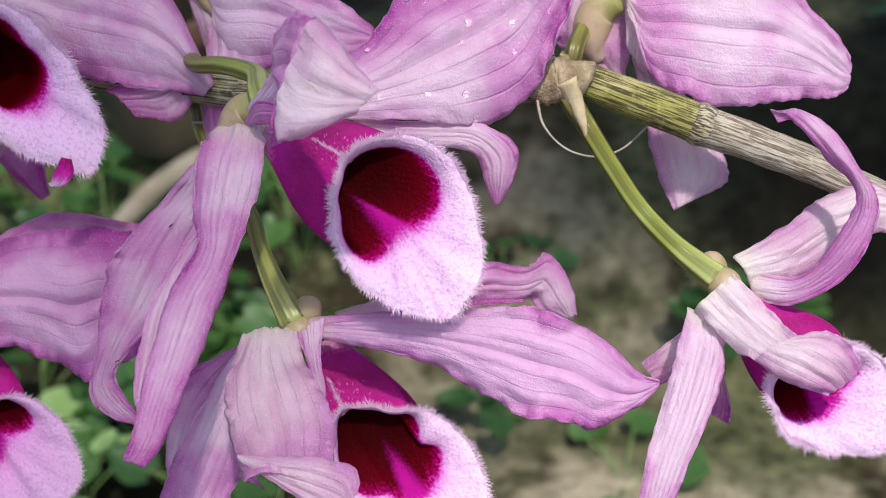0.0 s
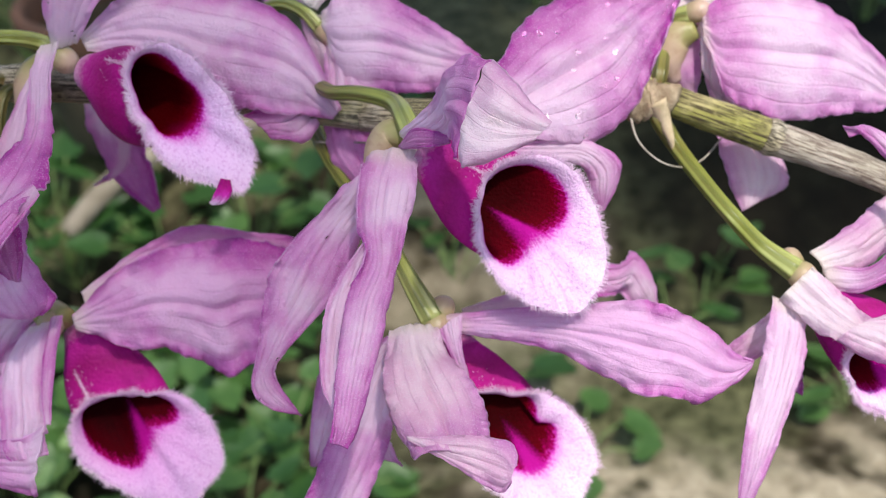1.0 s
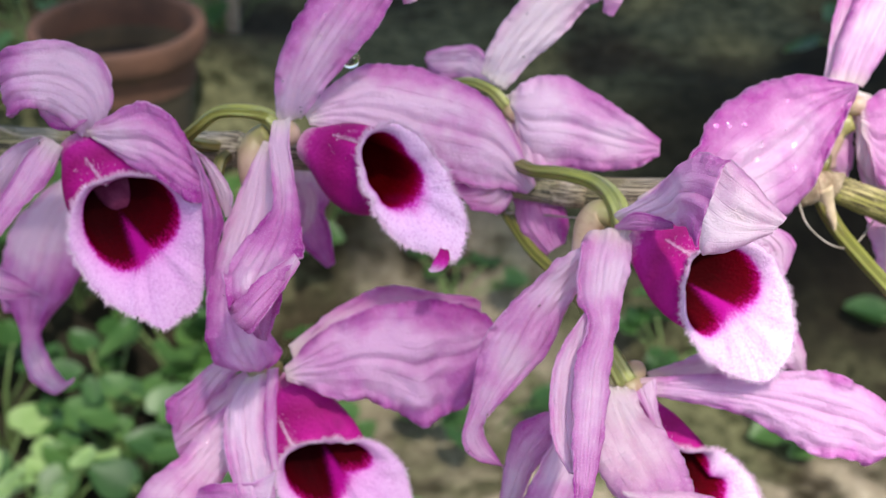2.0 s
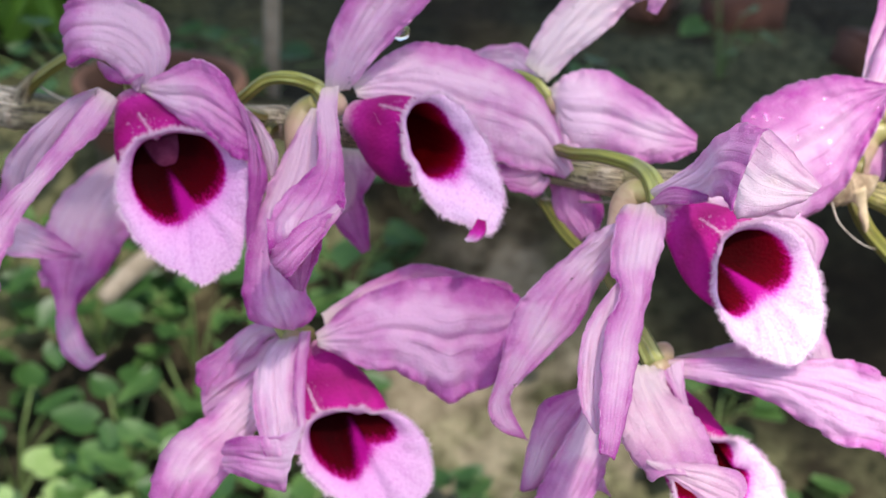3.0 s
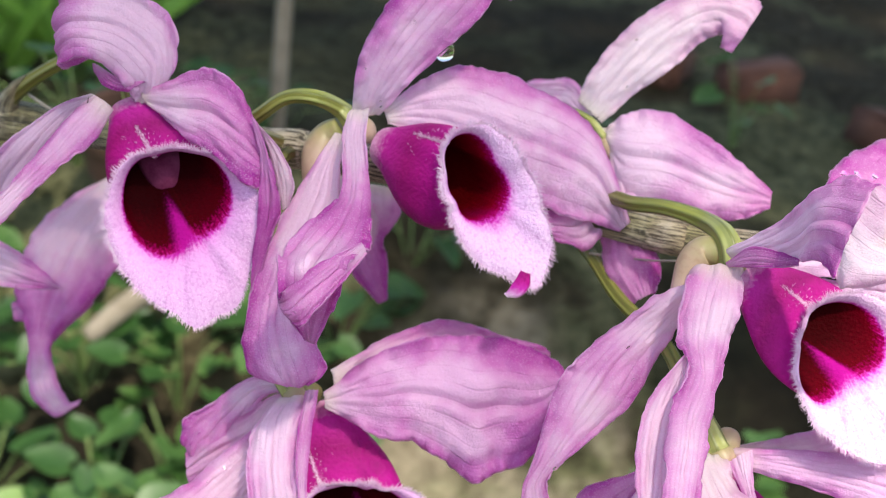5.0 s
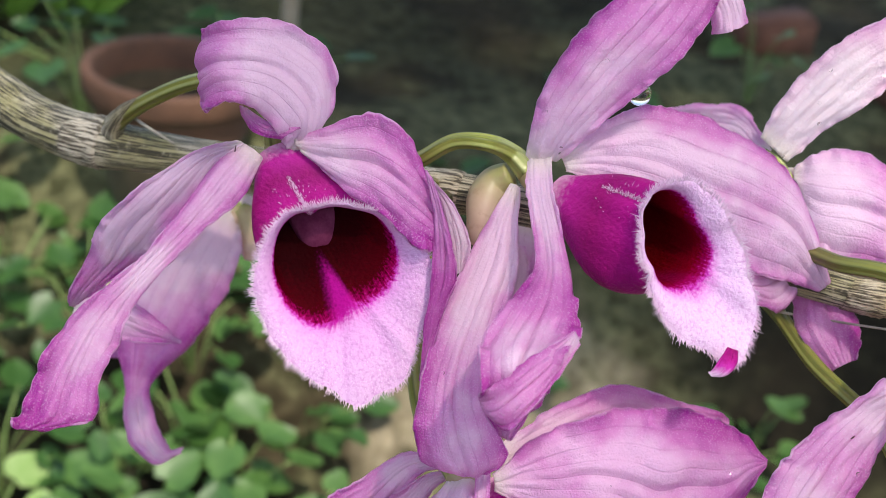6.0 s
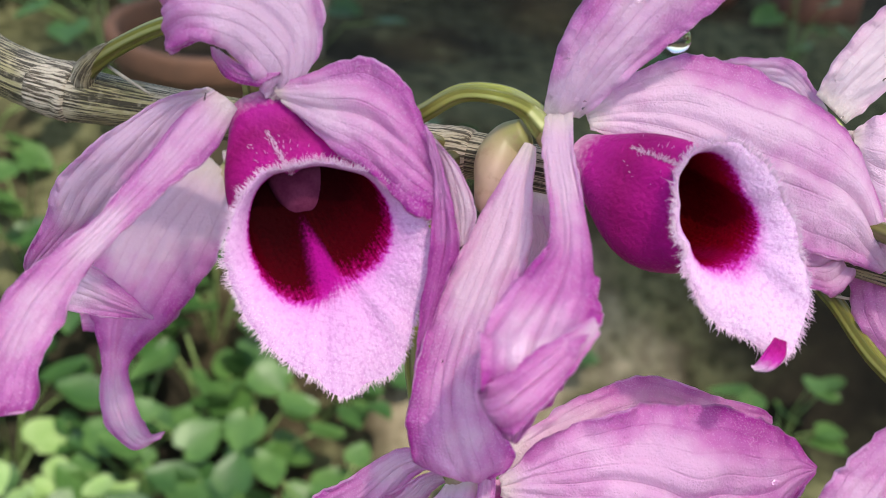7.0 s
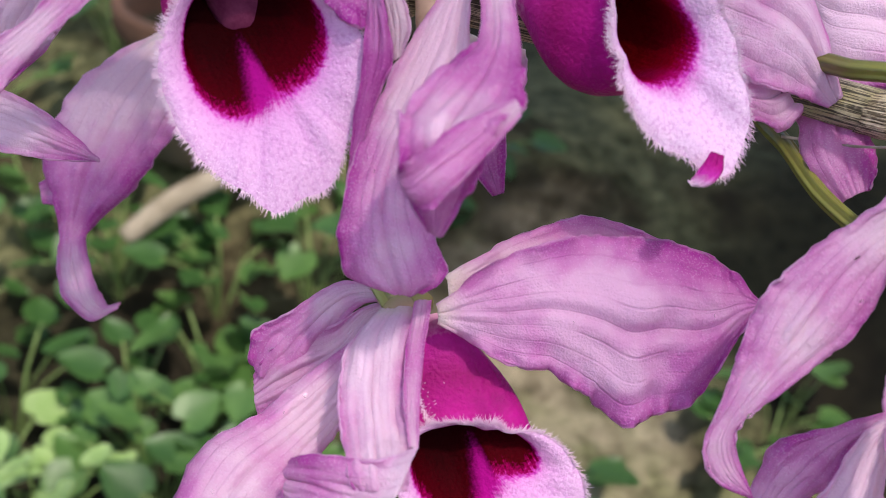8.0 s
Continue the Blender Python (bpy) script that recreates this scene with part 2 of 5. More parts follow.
paper = plain("papery_sheath", (0.20, 0.13, 0.07), (0.56, 0.44, 0.29), 420.0, 0.75, 0.9, 0.0006, 0.15)
straw = plain("straw", (0.42, 0.32, 0.18), (0.66, 0.52, 0.34), 500.0, 0.7)
wire = plain("dry_tendril", (0.30, 0.26, 0.20), (0.52, 0.46, 0.38), 400.0, 0.6)
terracotta = plain("terracotta", (0.060, 0.028, 0.016), (0.125, 0.055, 0.030), 22.0, 0.85, 0.7, 0.002)
mossy_clay = plain("mossy_clay", (0.045, 0.036, 0.020), (0.11, 0.080, 0.045), 26.0, 0.9, 0.7, 0.002)
potting_soil = plain("potting_soil", (0.010, 0.007, 0.004), (0.035, 0.025, 0.014), 60.0, 0.95, 0.9, 0.004)
bark = plain("dead_wood", (0.16, 0.13, 0.09), (0.32, 0.27, 0.21), 40.0, 0.85, 0.9, 0.003)
brick_red = plain("old_brick", (0.09, 0.034, 0.02), (0.17, 0.07, 0.042), 30.0, 0.9, 0.8, 0.003)
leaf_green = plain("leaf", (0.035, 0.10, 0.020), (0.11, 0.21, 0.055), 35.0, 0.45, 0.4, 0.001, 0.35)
# pale and dark copies of the leaf, with sun and shade put into the colour
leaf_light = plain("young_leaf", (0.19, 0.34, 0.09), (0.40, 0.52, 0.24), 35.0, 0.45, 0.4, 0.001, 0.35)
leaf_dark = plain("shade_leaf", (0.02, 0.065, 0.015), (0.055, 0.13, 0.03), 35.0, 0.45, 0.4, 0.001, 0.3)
grass_green = plain("grass_blade", (0.16, 0.36, 0.045), (0.32, 0.55, 0.10), 30.0, 0.5, 0.3, 0.001, 0.4)


def water_material():
    n = Nodes("water", 0.02)
    n.b.inputs["Transmission Weight"].default_value = 1.0
    n.b.inputs["IOR"].default_value = 1.33
    return n.done((1.0, 1.0, 1.0, 1.0))


water = water_material()
blot = plain("dark_blemish", (0.05, 0.02, 0.03), (0.14, 0.06, 0.08), 900.0, 0.7)
stem_green = plain("herb_stem", (0.10, 0.18, 0.04), (0.20, 0.28, 0.09), 60.0, 0.6)


def ground_material():
    """Dark soil with moss and shade painted in as dark patches, pebbly sunlit sand where the path runs."""
    n = Nodes("soil", 0.9)
    p = n.coords()
    x, y, _ = n.split(p)
    big = n.noise(5.0, 5.0, p, 0.6)
    small = n.noise(60.0, 5.0, p, 0.7)
    soil = n.ramp(small, [(0.30, (0.014, 0.011, 0.006)), (0.55, (0.040, 0.032, 0.018)), (0.78, (0.11, 0.088, 0.05))])
    moss = n.ramp(small, [(0.34, (0.026, 0.028, 0.012)), (0.7, (0.17, 0.165, 0.085))])
    sand = n.ramp(small, [(0.3, (0.26, 0.21, 0.135)), (0.7, (0.56, 0.47, 0.34))])
    mx = n.math("ADD", x, 0.25)
    my = n.math("SUBTRACT", y, 1.45)
    away = n.math("ADD", n.math("ADD", n.math("MULTIPLY", mx, mx), n.math("MULTIPLY", my, my)), n.math("MULTIPLY", n.math("SUBTRACT", n.noise(1.6, 4.0, p), 0.5), 1.6))
    green = n.math("ADD", big, n.math("MULTIPLY", n.math("SUBTRACT", 1.0, n.step(away, 0.15, 1.1)), 0.10))
    colour = n.mix(n.step(green, 0.50, 0.62), soil, moss)
    # sandy near strip; its sunlit brightness is put into the colour as well
    near = n.math("ADD", y, n.math("MULTIPLY", n.math("SUBTRACT", big, 0.5), 0.45))
    strip = n.math("MULTIPLY", n.math("SUBTRACT", 1.0, n.step(near, 0.78, 0.90)), n.step(n.math("ADD", x, n.math("MULTIPLY", n.math("SUBTRACT", big, 0.5), 0.5)), -0.02, 0.12))
    path_end = n.math("SUBTRACT", 1.0, n.step(n.math("ADD", x, n.math("MULTIPLY", n.math("SUBTRACT", big, 0.5), 0.8)), 0.9, 1.3))
    path_near = n.step(n.math("ADD", y, n.math("MULTIPLY", n.math("SUBTRACT", big, 0.5), 0.6)), 0.15, 0.40)
    strip = n.math("MULTIPLY", strip, n.math("MULTIPLY", path_end, path_near))
    # pale sand ellipse that also paints in a patch of sun
    px = n.math("DIVIDE", n.math("SUBTRACT", x, 0.045), 0.12)
    py = n.math("DIVIDE", n.math("SUBTRACT", y, 0.94), 0.15)
    sunlit_spot = n.math("ADD", n.math("ADD", n.math("MULTIPLY", px, px), n.math("MULTIPLY", py, py)), n.math("MULTIPLY", n.math("SUBTRACT", big, 0.5), 2.4))
    band = n.math("MAXIMUM", strip, n.math("MULTIPLY", n.math("SUBTRACT", 1.0, n.step(sunlit_spot, 0.5, 1.3)), 0.45))
    band = n.math("MULTIPLY", band, n.step(n.noise(22.0, 4.0, p), 0.34, 0.58))
    # shade over the far soil, painted in as a dark ellipse
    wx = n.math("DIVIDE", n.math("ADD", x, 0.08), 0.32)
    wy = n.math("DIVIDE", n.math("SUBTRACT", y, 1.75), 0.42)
    far_shade = n.math("ADD", n.math("ADD", n.math("MULTIPLY", wx, wx), n.math("MULTIPLY", wy, wy)), n.math("MULTIPLY", n.math("SUBTRACT", big, 0.5), 2.0))
    colour = n.mix(n.math("MULTIPLY", n.math("SUBTRACT", 1.0, n.step(far_shade, 0.5, 1.3)), 0.6), colour, (0.014, 0.011, 0.006))
    # two more near-black ellipses, shade painted into the soil colour
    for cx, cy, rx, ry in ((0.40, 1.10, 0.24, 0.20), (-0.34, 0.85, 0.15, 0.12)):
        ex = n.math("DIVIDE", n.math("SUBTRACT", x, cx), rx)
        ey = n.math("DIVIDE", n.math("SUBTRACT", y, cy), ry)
        patch_shade = n.math("ADD", n.math("ADD", n.math("MULTIPLY", ex, ex), n.math("MULTIPLY", ey, ey)), n.math("MULTIPLY", n.math("SUBTRACT", big, 0.5), 2.0))
        colour = n.mix(n.math("MULTIPLY", n.math("SUBTRACT", 1.0, n.step(patch_shade, 0.6, 1.4)), 0.85), colour, (0.012, 0.010, 0.007))
    colour = n.mix(band, colour, sand)
    n.b.inputs["Specular IOR Level"].default_value = 0.08
    n.bump(n.math("ADD", small, n.noise(14.0, 4.0, p)), 0.9, 0.01)
    return n.done(colour)


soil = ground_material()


# ---- building helpers ----
def link(name, bm, material, parent=None, smooth=True):
    me = bpy.data.meshes.new(name)
    bm.to_mesh(me)
    bm.free()
    for m in material if isinstance(material, (list, tuple)) else [material]:
        me.materials.append(m)
    if smooth:
        me.polygons.foreach_set("use_smooth", [True] * len(me.polygons))
    ob = new(name, me)
    ob.parent = parent
    return ob


def part(name, bm, material, parent, label="", smooth=True):
    ob = link(name, bm, material, parent, smooth)
    return tagged(ob, label) if label else ob


def spline(points, k):
    """A smooth curve through rows of numbers, sampled at k places (0 to 1 in even steps of the length)."""
    p = np.array(points, float)
    n = len(p)
    seg = np.linalg.norm(np.diff(p[:, :3], axis=0), axis=1) ** 0.5 + 1e-6
    s = np.concatenate([[0], np.cumsum(seg)])
    d = np.gradient(p, s, axis=0) if n > 2 else np.repeat((p[1:] - p[:-1]) / seg[0], 2, axis=0)
    out = []
    for q in np.linspace(0, s[-1], k):
        i = min(max(int(np.searchsorted(s, q)) - 1, 0), n - 2)
        h = s[i + 1] - s[i]
        t = (q - s[i]) / h
        out.append((2 * t**3 - 3 * t**2 + 1) * p[i] + (t**3 - 2 * t**2 + t) * h * d[i] + (3 * t**2 - 2 * t**3) * p[i + 1] + (t**3 - t**2) * h * d[i + 1])
    return np.array(out)


def sheet(bm, grid, closed=False, uvs=None, mat=0):
    """Quads over a grid of points, with uv running along both ways."""
    layer = bm.loops.layers.uv.verify()
    rows = [[bm.verts.new(p) for p in row] for row in grid]
    a, b = len(rows), len(rows[0])
    for i in range(a - 1):
        for j in range(b if closed else b - 1):
            k = (j + 1) % b
            f = bm.faces.new((rows[i][j], rows[i][k], rows[i + 1][k], rows[i + 1][j]))
            f.material_index = mat
            for loop, (r, c) in zip(f.loops, ((i, j), (i, j + 1), (i + 1, j + 1), (i + 1, j))):
                v0, v1 = uvs if uvs else (0.0, 1.0)
                loop[layer].uv = (c / (b if closed else b - 1), v0 + (v1 - v0) * r / (a - 1))
    return rows


def tube(name, points, material, parent, label="", sides=14, steps=6, origin=(0, 0, 0), rough=0.0):
    """A round stalk: rows of x, y, z in metres and a radius in millimetres, with rounded ends."""
    c = spline(points, steps * (len(points) - 1) + 1)
    o = np.array(origin)
    grid, side = [], Vector((0.3, 0.2, 1))
    for i, row in enumerate(c):
        t = Vector(c[min(i + 1, len(c) - 1)][:3] - c[max(i - 1, 0)][:3]).normalized()
        side = (side - t * side.dot(t)).normalized()
        up = t.cross(side)
        r = max(row[3], 0.05) / 1000
        grid.append([Vector(row[:3] - o) + (side * math.cos(a) + up * math.sin(a)) * r * (1 + rough * noise.noise(Vector((math.cos(a) * 1.6, math.sin(a) * 1.6, i * 0.45)))) for a in np.linspace(0, 2 * math.pi, sides, endpoint=False)])
    bm = bmesh.new()
    rows = sheet(bm, grid, True)
    for end in (rows[0], rows[-1]):
        bm.faces.new(end)
    bmesh.ops.recalc_face_normals(bm, faces=bm.faces)
    return part(name, bm, material, parent, label)


FLOWERS = {}


def orchid(key, place, label):
    f = tagged(new("orchid_flower"), label, "flower", "orchid flowers along the cane")
    f.location = place
    FLOWERS[key] = f
    return f


def tepal(flower, name, material, rows, cup, ruffle):
    """One sepal or petal. Rows from base to tip, in millimetres from the flower's heart: the midline's place and the half-width."""
    k, m = 84, 35
    c = spline(rows, k)
    ruffle = 0.25 + 1.15 * ruffle
    long = sum((Vector(b[:3]) - Vector(a[:3])).length for a, b in zip(rows, rows[1:])) / 45
    seed = Vector((len(FLOWERS) * 3.1, rows[0][0] * 0.7, rows[-1][2] * 0.3))
    size = max(Vector(r[3:]).length for r in rows)
    grid = []
    for i in range(k):
        mid, half = Vector(c[i][:3]), Vector(c[i][3:])
        t = Vector(c[min(i + 1, k - 1)][:3] - c[max(i - 1, 0)][:3])
        w = half.length
        nrm = half.cross(t)
        nrm = nrm.normalized() if nrm.length > 1e-9 else Vector((0, -1, 0))
        v = i / (k - 1)
        y = v * long
        line = []
        for j in range(m):
            u = 2 * j / (m - 1) - 1
            lift = cup * 2 * w * (1 - u * u)
            lift -= 0.10 * w * math.exp(-((u / 0.09) ** 2)) * min(1, 3 * v)
            edge = abs(u) ** 2 * noise.noise(Vector((y * 7.0, u * 1.3, 0)) + seed) * 1.6
            edge += abs(u) ** 4 * noise.noise(Vector((y * 17.0, u * 2.0, 7)) + seed) * 1.1
            edge += abs(u) ** 6 * noise.noise(Vector((y * 34.0, 3.0 * (u > 0), 9)) + seed) * 1.5
            edge += abs(u) ** 3 * noise.noise(Vector((y * 24.0, u * 4.0, 12)) + seed) * 0.9
            pleat = 0.09 * math.sin(u * 13.0 + 2.5 * noise.noise(Vector((y * 2.0, u, 2)) + seed)) * math.sin(math.pi * v) ** 0.5
            pucker = noise.noise(Vector((y * 5.0, u * 2.5, 3)) + seed) * 0.80 + noise.noise(Vector((y * 12.0, u * 5.0, 4)) + seed) * 0.45
            lift += 0.30 * w * max(0.0, (abs(u) - 0.72) / 0.28) ** 2 * noise.noise(Vector((y * 2.6, 5.0 * (u > 0), 15)) + seed)
            q = mid + half * u + nrm * (lift + (edge * ruffle + pucker + pleat) * min(1, w / 4))
            q += half * (((0.03 + 0.035 * ruffle) * noise.noise(Vector((y * 11.0, 2.0 * (u > 0), 5)) + seed) + 0.05 * noise.noise(Vector((y * 34.0, 2.0 * (u > 0), 6)) + seed) * min(1, ruffle * 2)) * abs(u) ** 5)
            line.append(q / 1000)
        grid.append(line)
    bm = bmesh.new()
    sheet(bm, grid, uvs=(0.35, 1.0) if name.endswith(("fold", "tip")) else None)
    bmesh.ops.remove_doubles(bm, verts=bm.verts, dist=1e-6)
    ob = part(name, bm, material, flower)
    thick = ob.modifiers.new("thickness", "SOLIDIFY")
    thick.thickness, thick.offset = 0.00035, 0.0
    return ob


def cyclic(values, k):
    x = np.arange(k) * len(values) / k
    i = np.floor(x).astype(int)
    t = x - i
    p = [np.take(values, i + q, mode="wrap") for q in (-1, 0, 1, 2)]
    return p[1] + 0.5 * t * (p[2] - p[0] + t * (2 * p[0] - 5 * p[1] + 4 * p[2] - p[3] + t * (3 * (p[1] - p[2]) + p[3] - p[0])))


def labellum(flower, centre, facing, up, base, rim, dark, belly=0.35, neck=3.6, droop=2.0, hairs=1500, column=False, skin=None, seam=1.57):
    """The lip: a trumpet round the column whose mouth flares into a fringed limb. Millimetres from the flower's heart;
    rim and dark are radii round the mouth, anticlockwise from its right, of the limb's edge and of the maroon throat's edge."""
    k = 72
    C, B, N = Vector(centre), Vector(base), Vector(facing).normalized()
    U = (Vector(up) - N * Vector(up).dot(N)).normalized()
    R = U.cross(N)
    rim, dark = cyclic(rim, k), cyclic(dark, k)
    for _ in range(3):
        dark = 0.5 * dark + 0.25 * np.roll(dark, 1) + 0.25 * np.roll(dark, -1)
    dark = np.minimum(dark, rim - 0.8)
    ang = np.arange(k) * 2 * math.pi / k
    seed = Vector((centre[0], centre[2], len(FLOWERS) * 2.3))
    jag = np.array([noise.noise(Vector((math.cos(a) * 9, math.sin(a) * 9, 1)) + seed) for a in ang])
    wave = np.array([noise.noise(Vector((math.cos(a) * 2.2, math.sin(a) * 2.2, 5)) + seed) for a in ang])
    rim = rim + 0.35 * jag
    furrow = np.array([noise.noise(Vector((math.cos(a) * 4.5, math.sin(a) * 4.5, 11)) + seed) for a in ang])

    swing = N.rotation_difference((C - B).normalized())

    def ring(mid, radius, lift, bend=0.0):
        turn = Matrix.Identity(3).to_quaternion().slerp(swing, bend * bend * (3 - 2 * bend) * 0.85)
        r, u, n = turn @ R, turn @ U, turn @ N
        return [(mid + r * (radius[i] * math.cos(a)) + u * (radius[i] * math.sin(a)) + n * lift[i]) / 1000 for i, a in enumerate(ang)]

    low = 0.5 - 0.5 * np.sin(ang)
    off = (ang - seam + math.pi) % (2 * math.pi) - math.pi
    crease = np.exp(-((off / 0.13) ** 2))
    rim = rim - 0.35 * crease
    inner, outer, wall = [], [], 0.65
    mouth = np.minimum(dark + wall + 0.25, rim - 0.15)
    flat, front = np.zeros(k), np.full(k, -2.3)
    mouth_out, mouth_in = ring(C, mouth, front), ring(C, dark, front)
    neck_out, neck_in = ring(B, np.full(k, neck), flat, 1.0), ring(B, np.full(k, neck * 0.45), flat, 1.0)
    for g in np.linspace(1, 0, 12):
        axis = C.lerp(B, g) / 1000
        for rows, a, c in ((outer, mouth_out, neck_out), (inner, mouth_in, neck_in)):
            line = []
            for i in range(k):
                p = a[i].lerp(c[i], g)
                swell = math.sin(math.pi * g) ** 1.6 * (belly * 0.8 * low[i] + 0.10) - (0.09 if rows is outer else 0.0) * crease[i] * math.sin(math.pi * min(1, g + 0.35)) * (1 - g)
                line.append(axis + (p - axis) * (1 + swell))
            rows.append(line)
    for h in np.linspace(0, 1, 12)[1:]:
        lift = -2.3 + 2.3 * math.sin(h * math.pi / 2) + wave * 1.1 * h * h + furrow * math.sin(math.pi * h * 0.8) * np.minimum(1.5, 0.12 * (rim - dark)) - droop * low * max(0, h - 0.45) ** 2
        inner.append(ring(C, dark + (rim - dark) * h, lift))
    for h in np.linspace(0, 1, 9)[1:]:
        lift = -2.3 + 2.3 * math.sin(h * math.pi / 2) + wave * 1.1 * h * h + furrow * math.sin(math.pi * h * 0.8) * np.minimum(1.5, 0.12 * (rim - dark)) - droop * low * max(0, h - 0.45) ** 2
        outer.append(ring(C, mouth * (1 - h) + rim * h, lift - 0.30 * math.sin(math.pi * h) - 0.12))
    outer[-1] = [Vector(q) - N * 0.0001 for q in inner[-1]]
    bm = bmesh.new()
    sheet(bm, inner, True, (0.0, 1.0), 0)
    sheet(bm, outer, True, (0.0, 1.0), 1)
    lip = part("labellum", bm, [skin or lip_inside, lip_outside], flower, "magenta tubular lip with maroon throat and pale fringed limb")
    # fringe of fine hairs along the edge, over the limb and up the seam of the tube
    rng = random.Random(int(abs(centre[0]) * 10) + len(FLOWERS))
    verts, faces = [], []
    last, inside = inner[-1], inner[12:]
    crest = int(round(seam / (2 * math.pi) * k)) % k
    clump = [0.55 + 0.9 * abs(noise.noise(Vector((math.cos(a) * 14, math.sin(a) * 14, 8)) + seed)) for a in ang]

    def tuft(p, way, size, w):
        way = (way + Vector((rng.uniform(-1, 1), rng.uniform(-1, 1), rng.uniform(-1, 1))) * 0.5).normalized()
        e1 = way.orthogonal().normalized()
        e2 = way.cross(e1)
        bent = way + Vector((rng.uniform(-1, 1), rng.uniform(-1, 1), rng.uniform(-1, 1))) * 0.5
        n0 = len(verts)
        verts.extend([p + e1 * w, p - e1 * w * 0.5 + e2 * w * 0.87, p - e1 * w * 0.5 - e2 * w * 0.87])
        q = p + way * size * 0.0005
        verts.extend([q + e1 * w * 0.7, q - e1 * w * 0.35 + e2 * w * 0.6, q - e1 * w * 0.35 - e2 * w * 0.6, q + bent * size * 0.0005])
        for a, c in ((0, 1), (1, 2), (2, 0)):
            faces.append((n0 + a, n0 + c, n0 + 3 + c, n0 + 3 + a))
            faces.append((n0 + 3 + a, n0 + 3 + c, n0 + 6))

    for q in range(int(hairs * 3.1)):
        i = rng.randrange(k)
        f = rng.random()
        j = (i + 1) % k
        out = (Vector(last[i]) - C / 1000)
        out = (out - N * out.dot(N)).normalized()
        if q < hairs:
            p = Vector(last[i]).lerp(Vector(last[j]), f)
            tuft(p, out + N * rng.uniform(-0.3, 0.8), rng.uniform(0.6, 1.8) * (clump[i] * (1 - f) + clump[j] * f), 0.000065)
        elif q < hairs * 2.9:
            s = (len(inside) - 1.01) * (0.12 + 0.88 * rng.random() ** 0.30)
            row = int(s)
            a, c = Vector(inside[row][i]).lerp(Vector(inside[row][j]), f), Vector(inside[row + 1][i]).lerp(Vector(inside[row + 1][j]), f)
            tuft(a.lerp(c, s - row), N + out * rng.uniform(-0.1, 1.0), rng.uniform(0.16, 0.30) * (0.6 + 0.9 * (s / len(inside)) ** 4), 0.000035)
        else:
            s = (len(outer) - 9) * (0.55 + 0.45 * rng.random() ** 0.7)
            row = min(int(s), len(outer) - 2)
            where = crest + rng.gauss(0, 0.22 if rng.random() < 0.85 else 2.2)
            i, f = int(math.floor(where)) % k, where - math.floor(where)
            j = (i + 1) % k
            a, c = Vector(outer[row][i]).lerp(Vector(outer[row][j]), f), Vector(outer[row + 1][i]).lerp(Vector(outer[row + 1][j]), f)
            p = a.lerp(c, s - row)
            tuft(p, (p - C.lerp(B, 0.5) / 1000).normalized(), rng.uniform(0.25, 0.6), 0.00005)
    me = bpy.data.meshes.new("fringe")
    me.from_pydata([tuple(v) for v in verts], [], faces)
    me.materials.append(hair)
    fringe = new("fringe", me)
    fringe.parent = lip
    tagged(fringe, "fine pale hairs edging the lip", kind="stuff")
    # the column under the roof of the throat
    if column:
        top = U * float(dark[k // 4])
        grid = []
        for v in np.linspace(0, 1, 12):
            back = 5.2 + 1.2 * v + 5.5 * max(0, v - 0.6) ** 1.3 * 2
            half = 4.9 - 3.6 * v * v
            grid.append([(C + top * (1.0 - 0.98 * v) - R * (3.0 - 2.2 * v) + R * (half * s) - N * (back + 2.2 * max(0, s + 0.2) ** 2 + 0.8 * max(0, -s) ** 4)) / 1000 for s in np.linspace(-1, 1, 13)])
        bm = bmesh.new()
        sheet(bm, grid)
        flap = part("column", bm, column_skin, lip, "dull mauve column under the roof of the throat")
        solid = flap.modifiers.new("thickness", "SOLIDIFY")
        solid.thickness, solid.offset = 0.0012, 1.0
    return lip


# ---- ground ----
def ground_height(x, y):
    rise = max(0.0, min(1.0, (y - 0.86) / 0.35))
    return 0.470 + 0.15 * rise * rise * (3 - 2 * rise) + 0.06 * max(0.0, min(1.5, y - 1.1)) + 0.09 * math.exp(-((x + 0.26) / 0.22) ** 2 - ((y - 1.12) / 0.14) ** 2) + 0.026 * noise.noise(Vector((x * 2.2, y * 2.2, 0))) + 0.012 * noise.noise(Vector((x * 9, y * 9, 3)))


def build_ground():
    bm = bmesh.new()
    xs = [-60, -20, -8, -4] + list(np.linspace(-2.2, 2.2, 89)) + [4, 8, 20, 60]
    ys = [-40, -12, -4, -1.5] + list(np.linspace(-0.6, 3.6, 85)) + [5, 9, 20, 90]
    grid = [[(x, y, ground_height(x, y)) for x in xs] for y in ys]
    sheet(bm, grid)
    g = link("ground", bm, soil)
    tagged(g, "dark soil with moss, a sandy strip and painted shade patches", "ground", kind="structure")


build_ground()


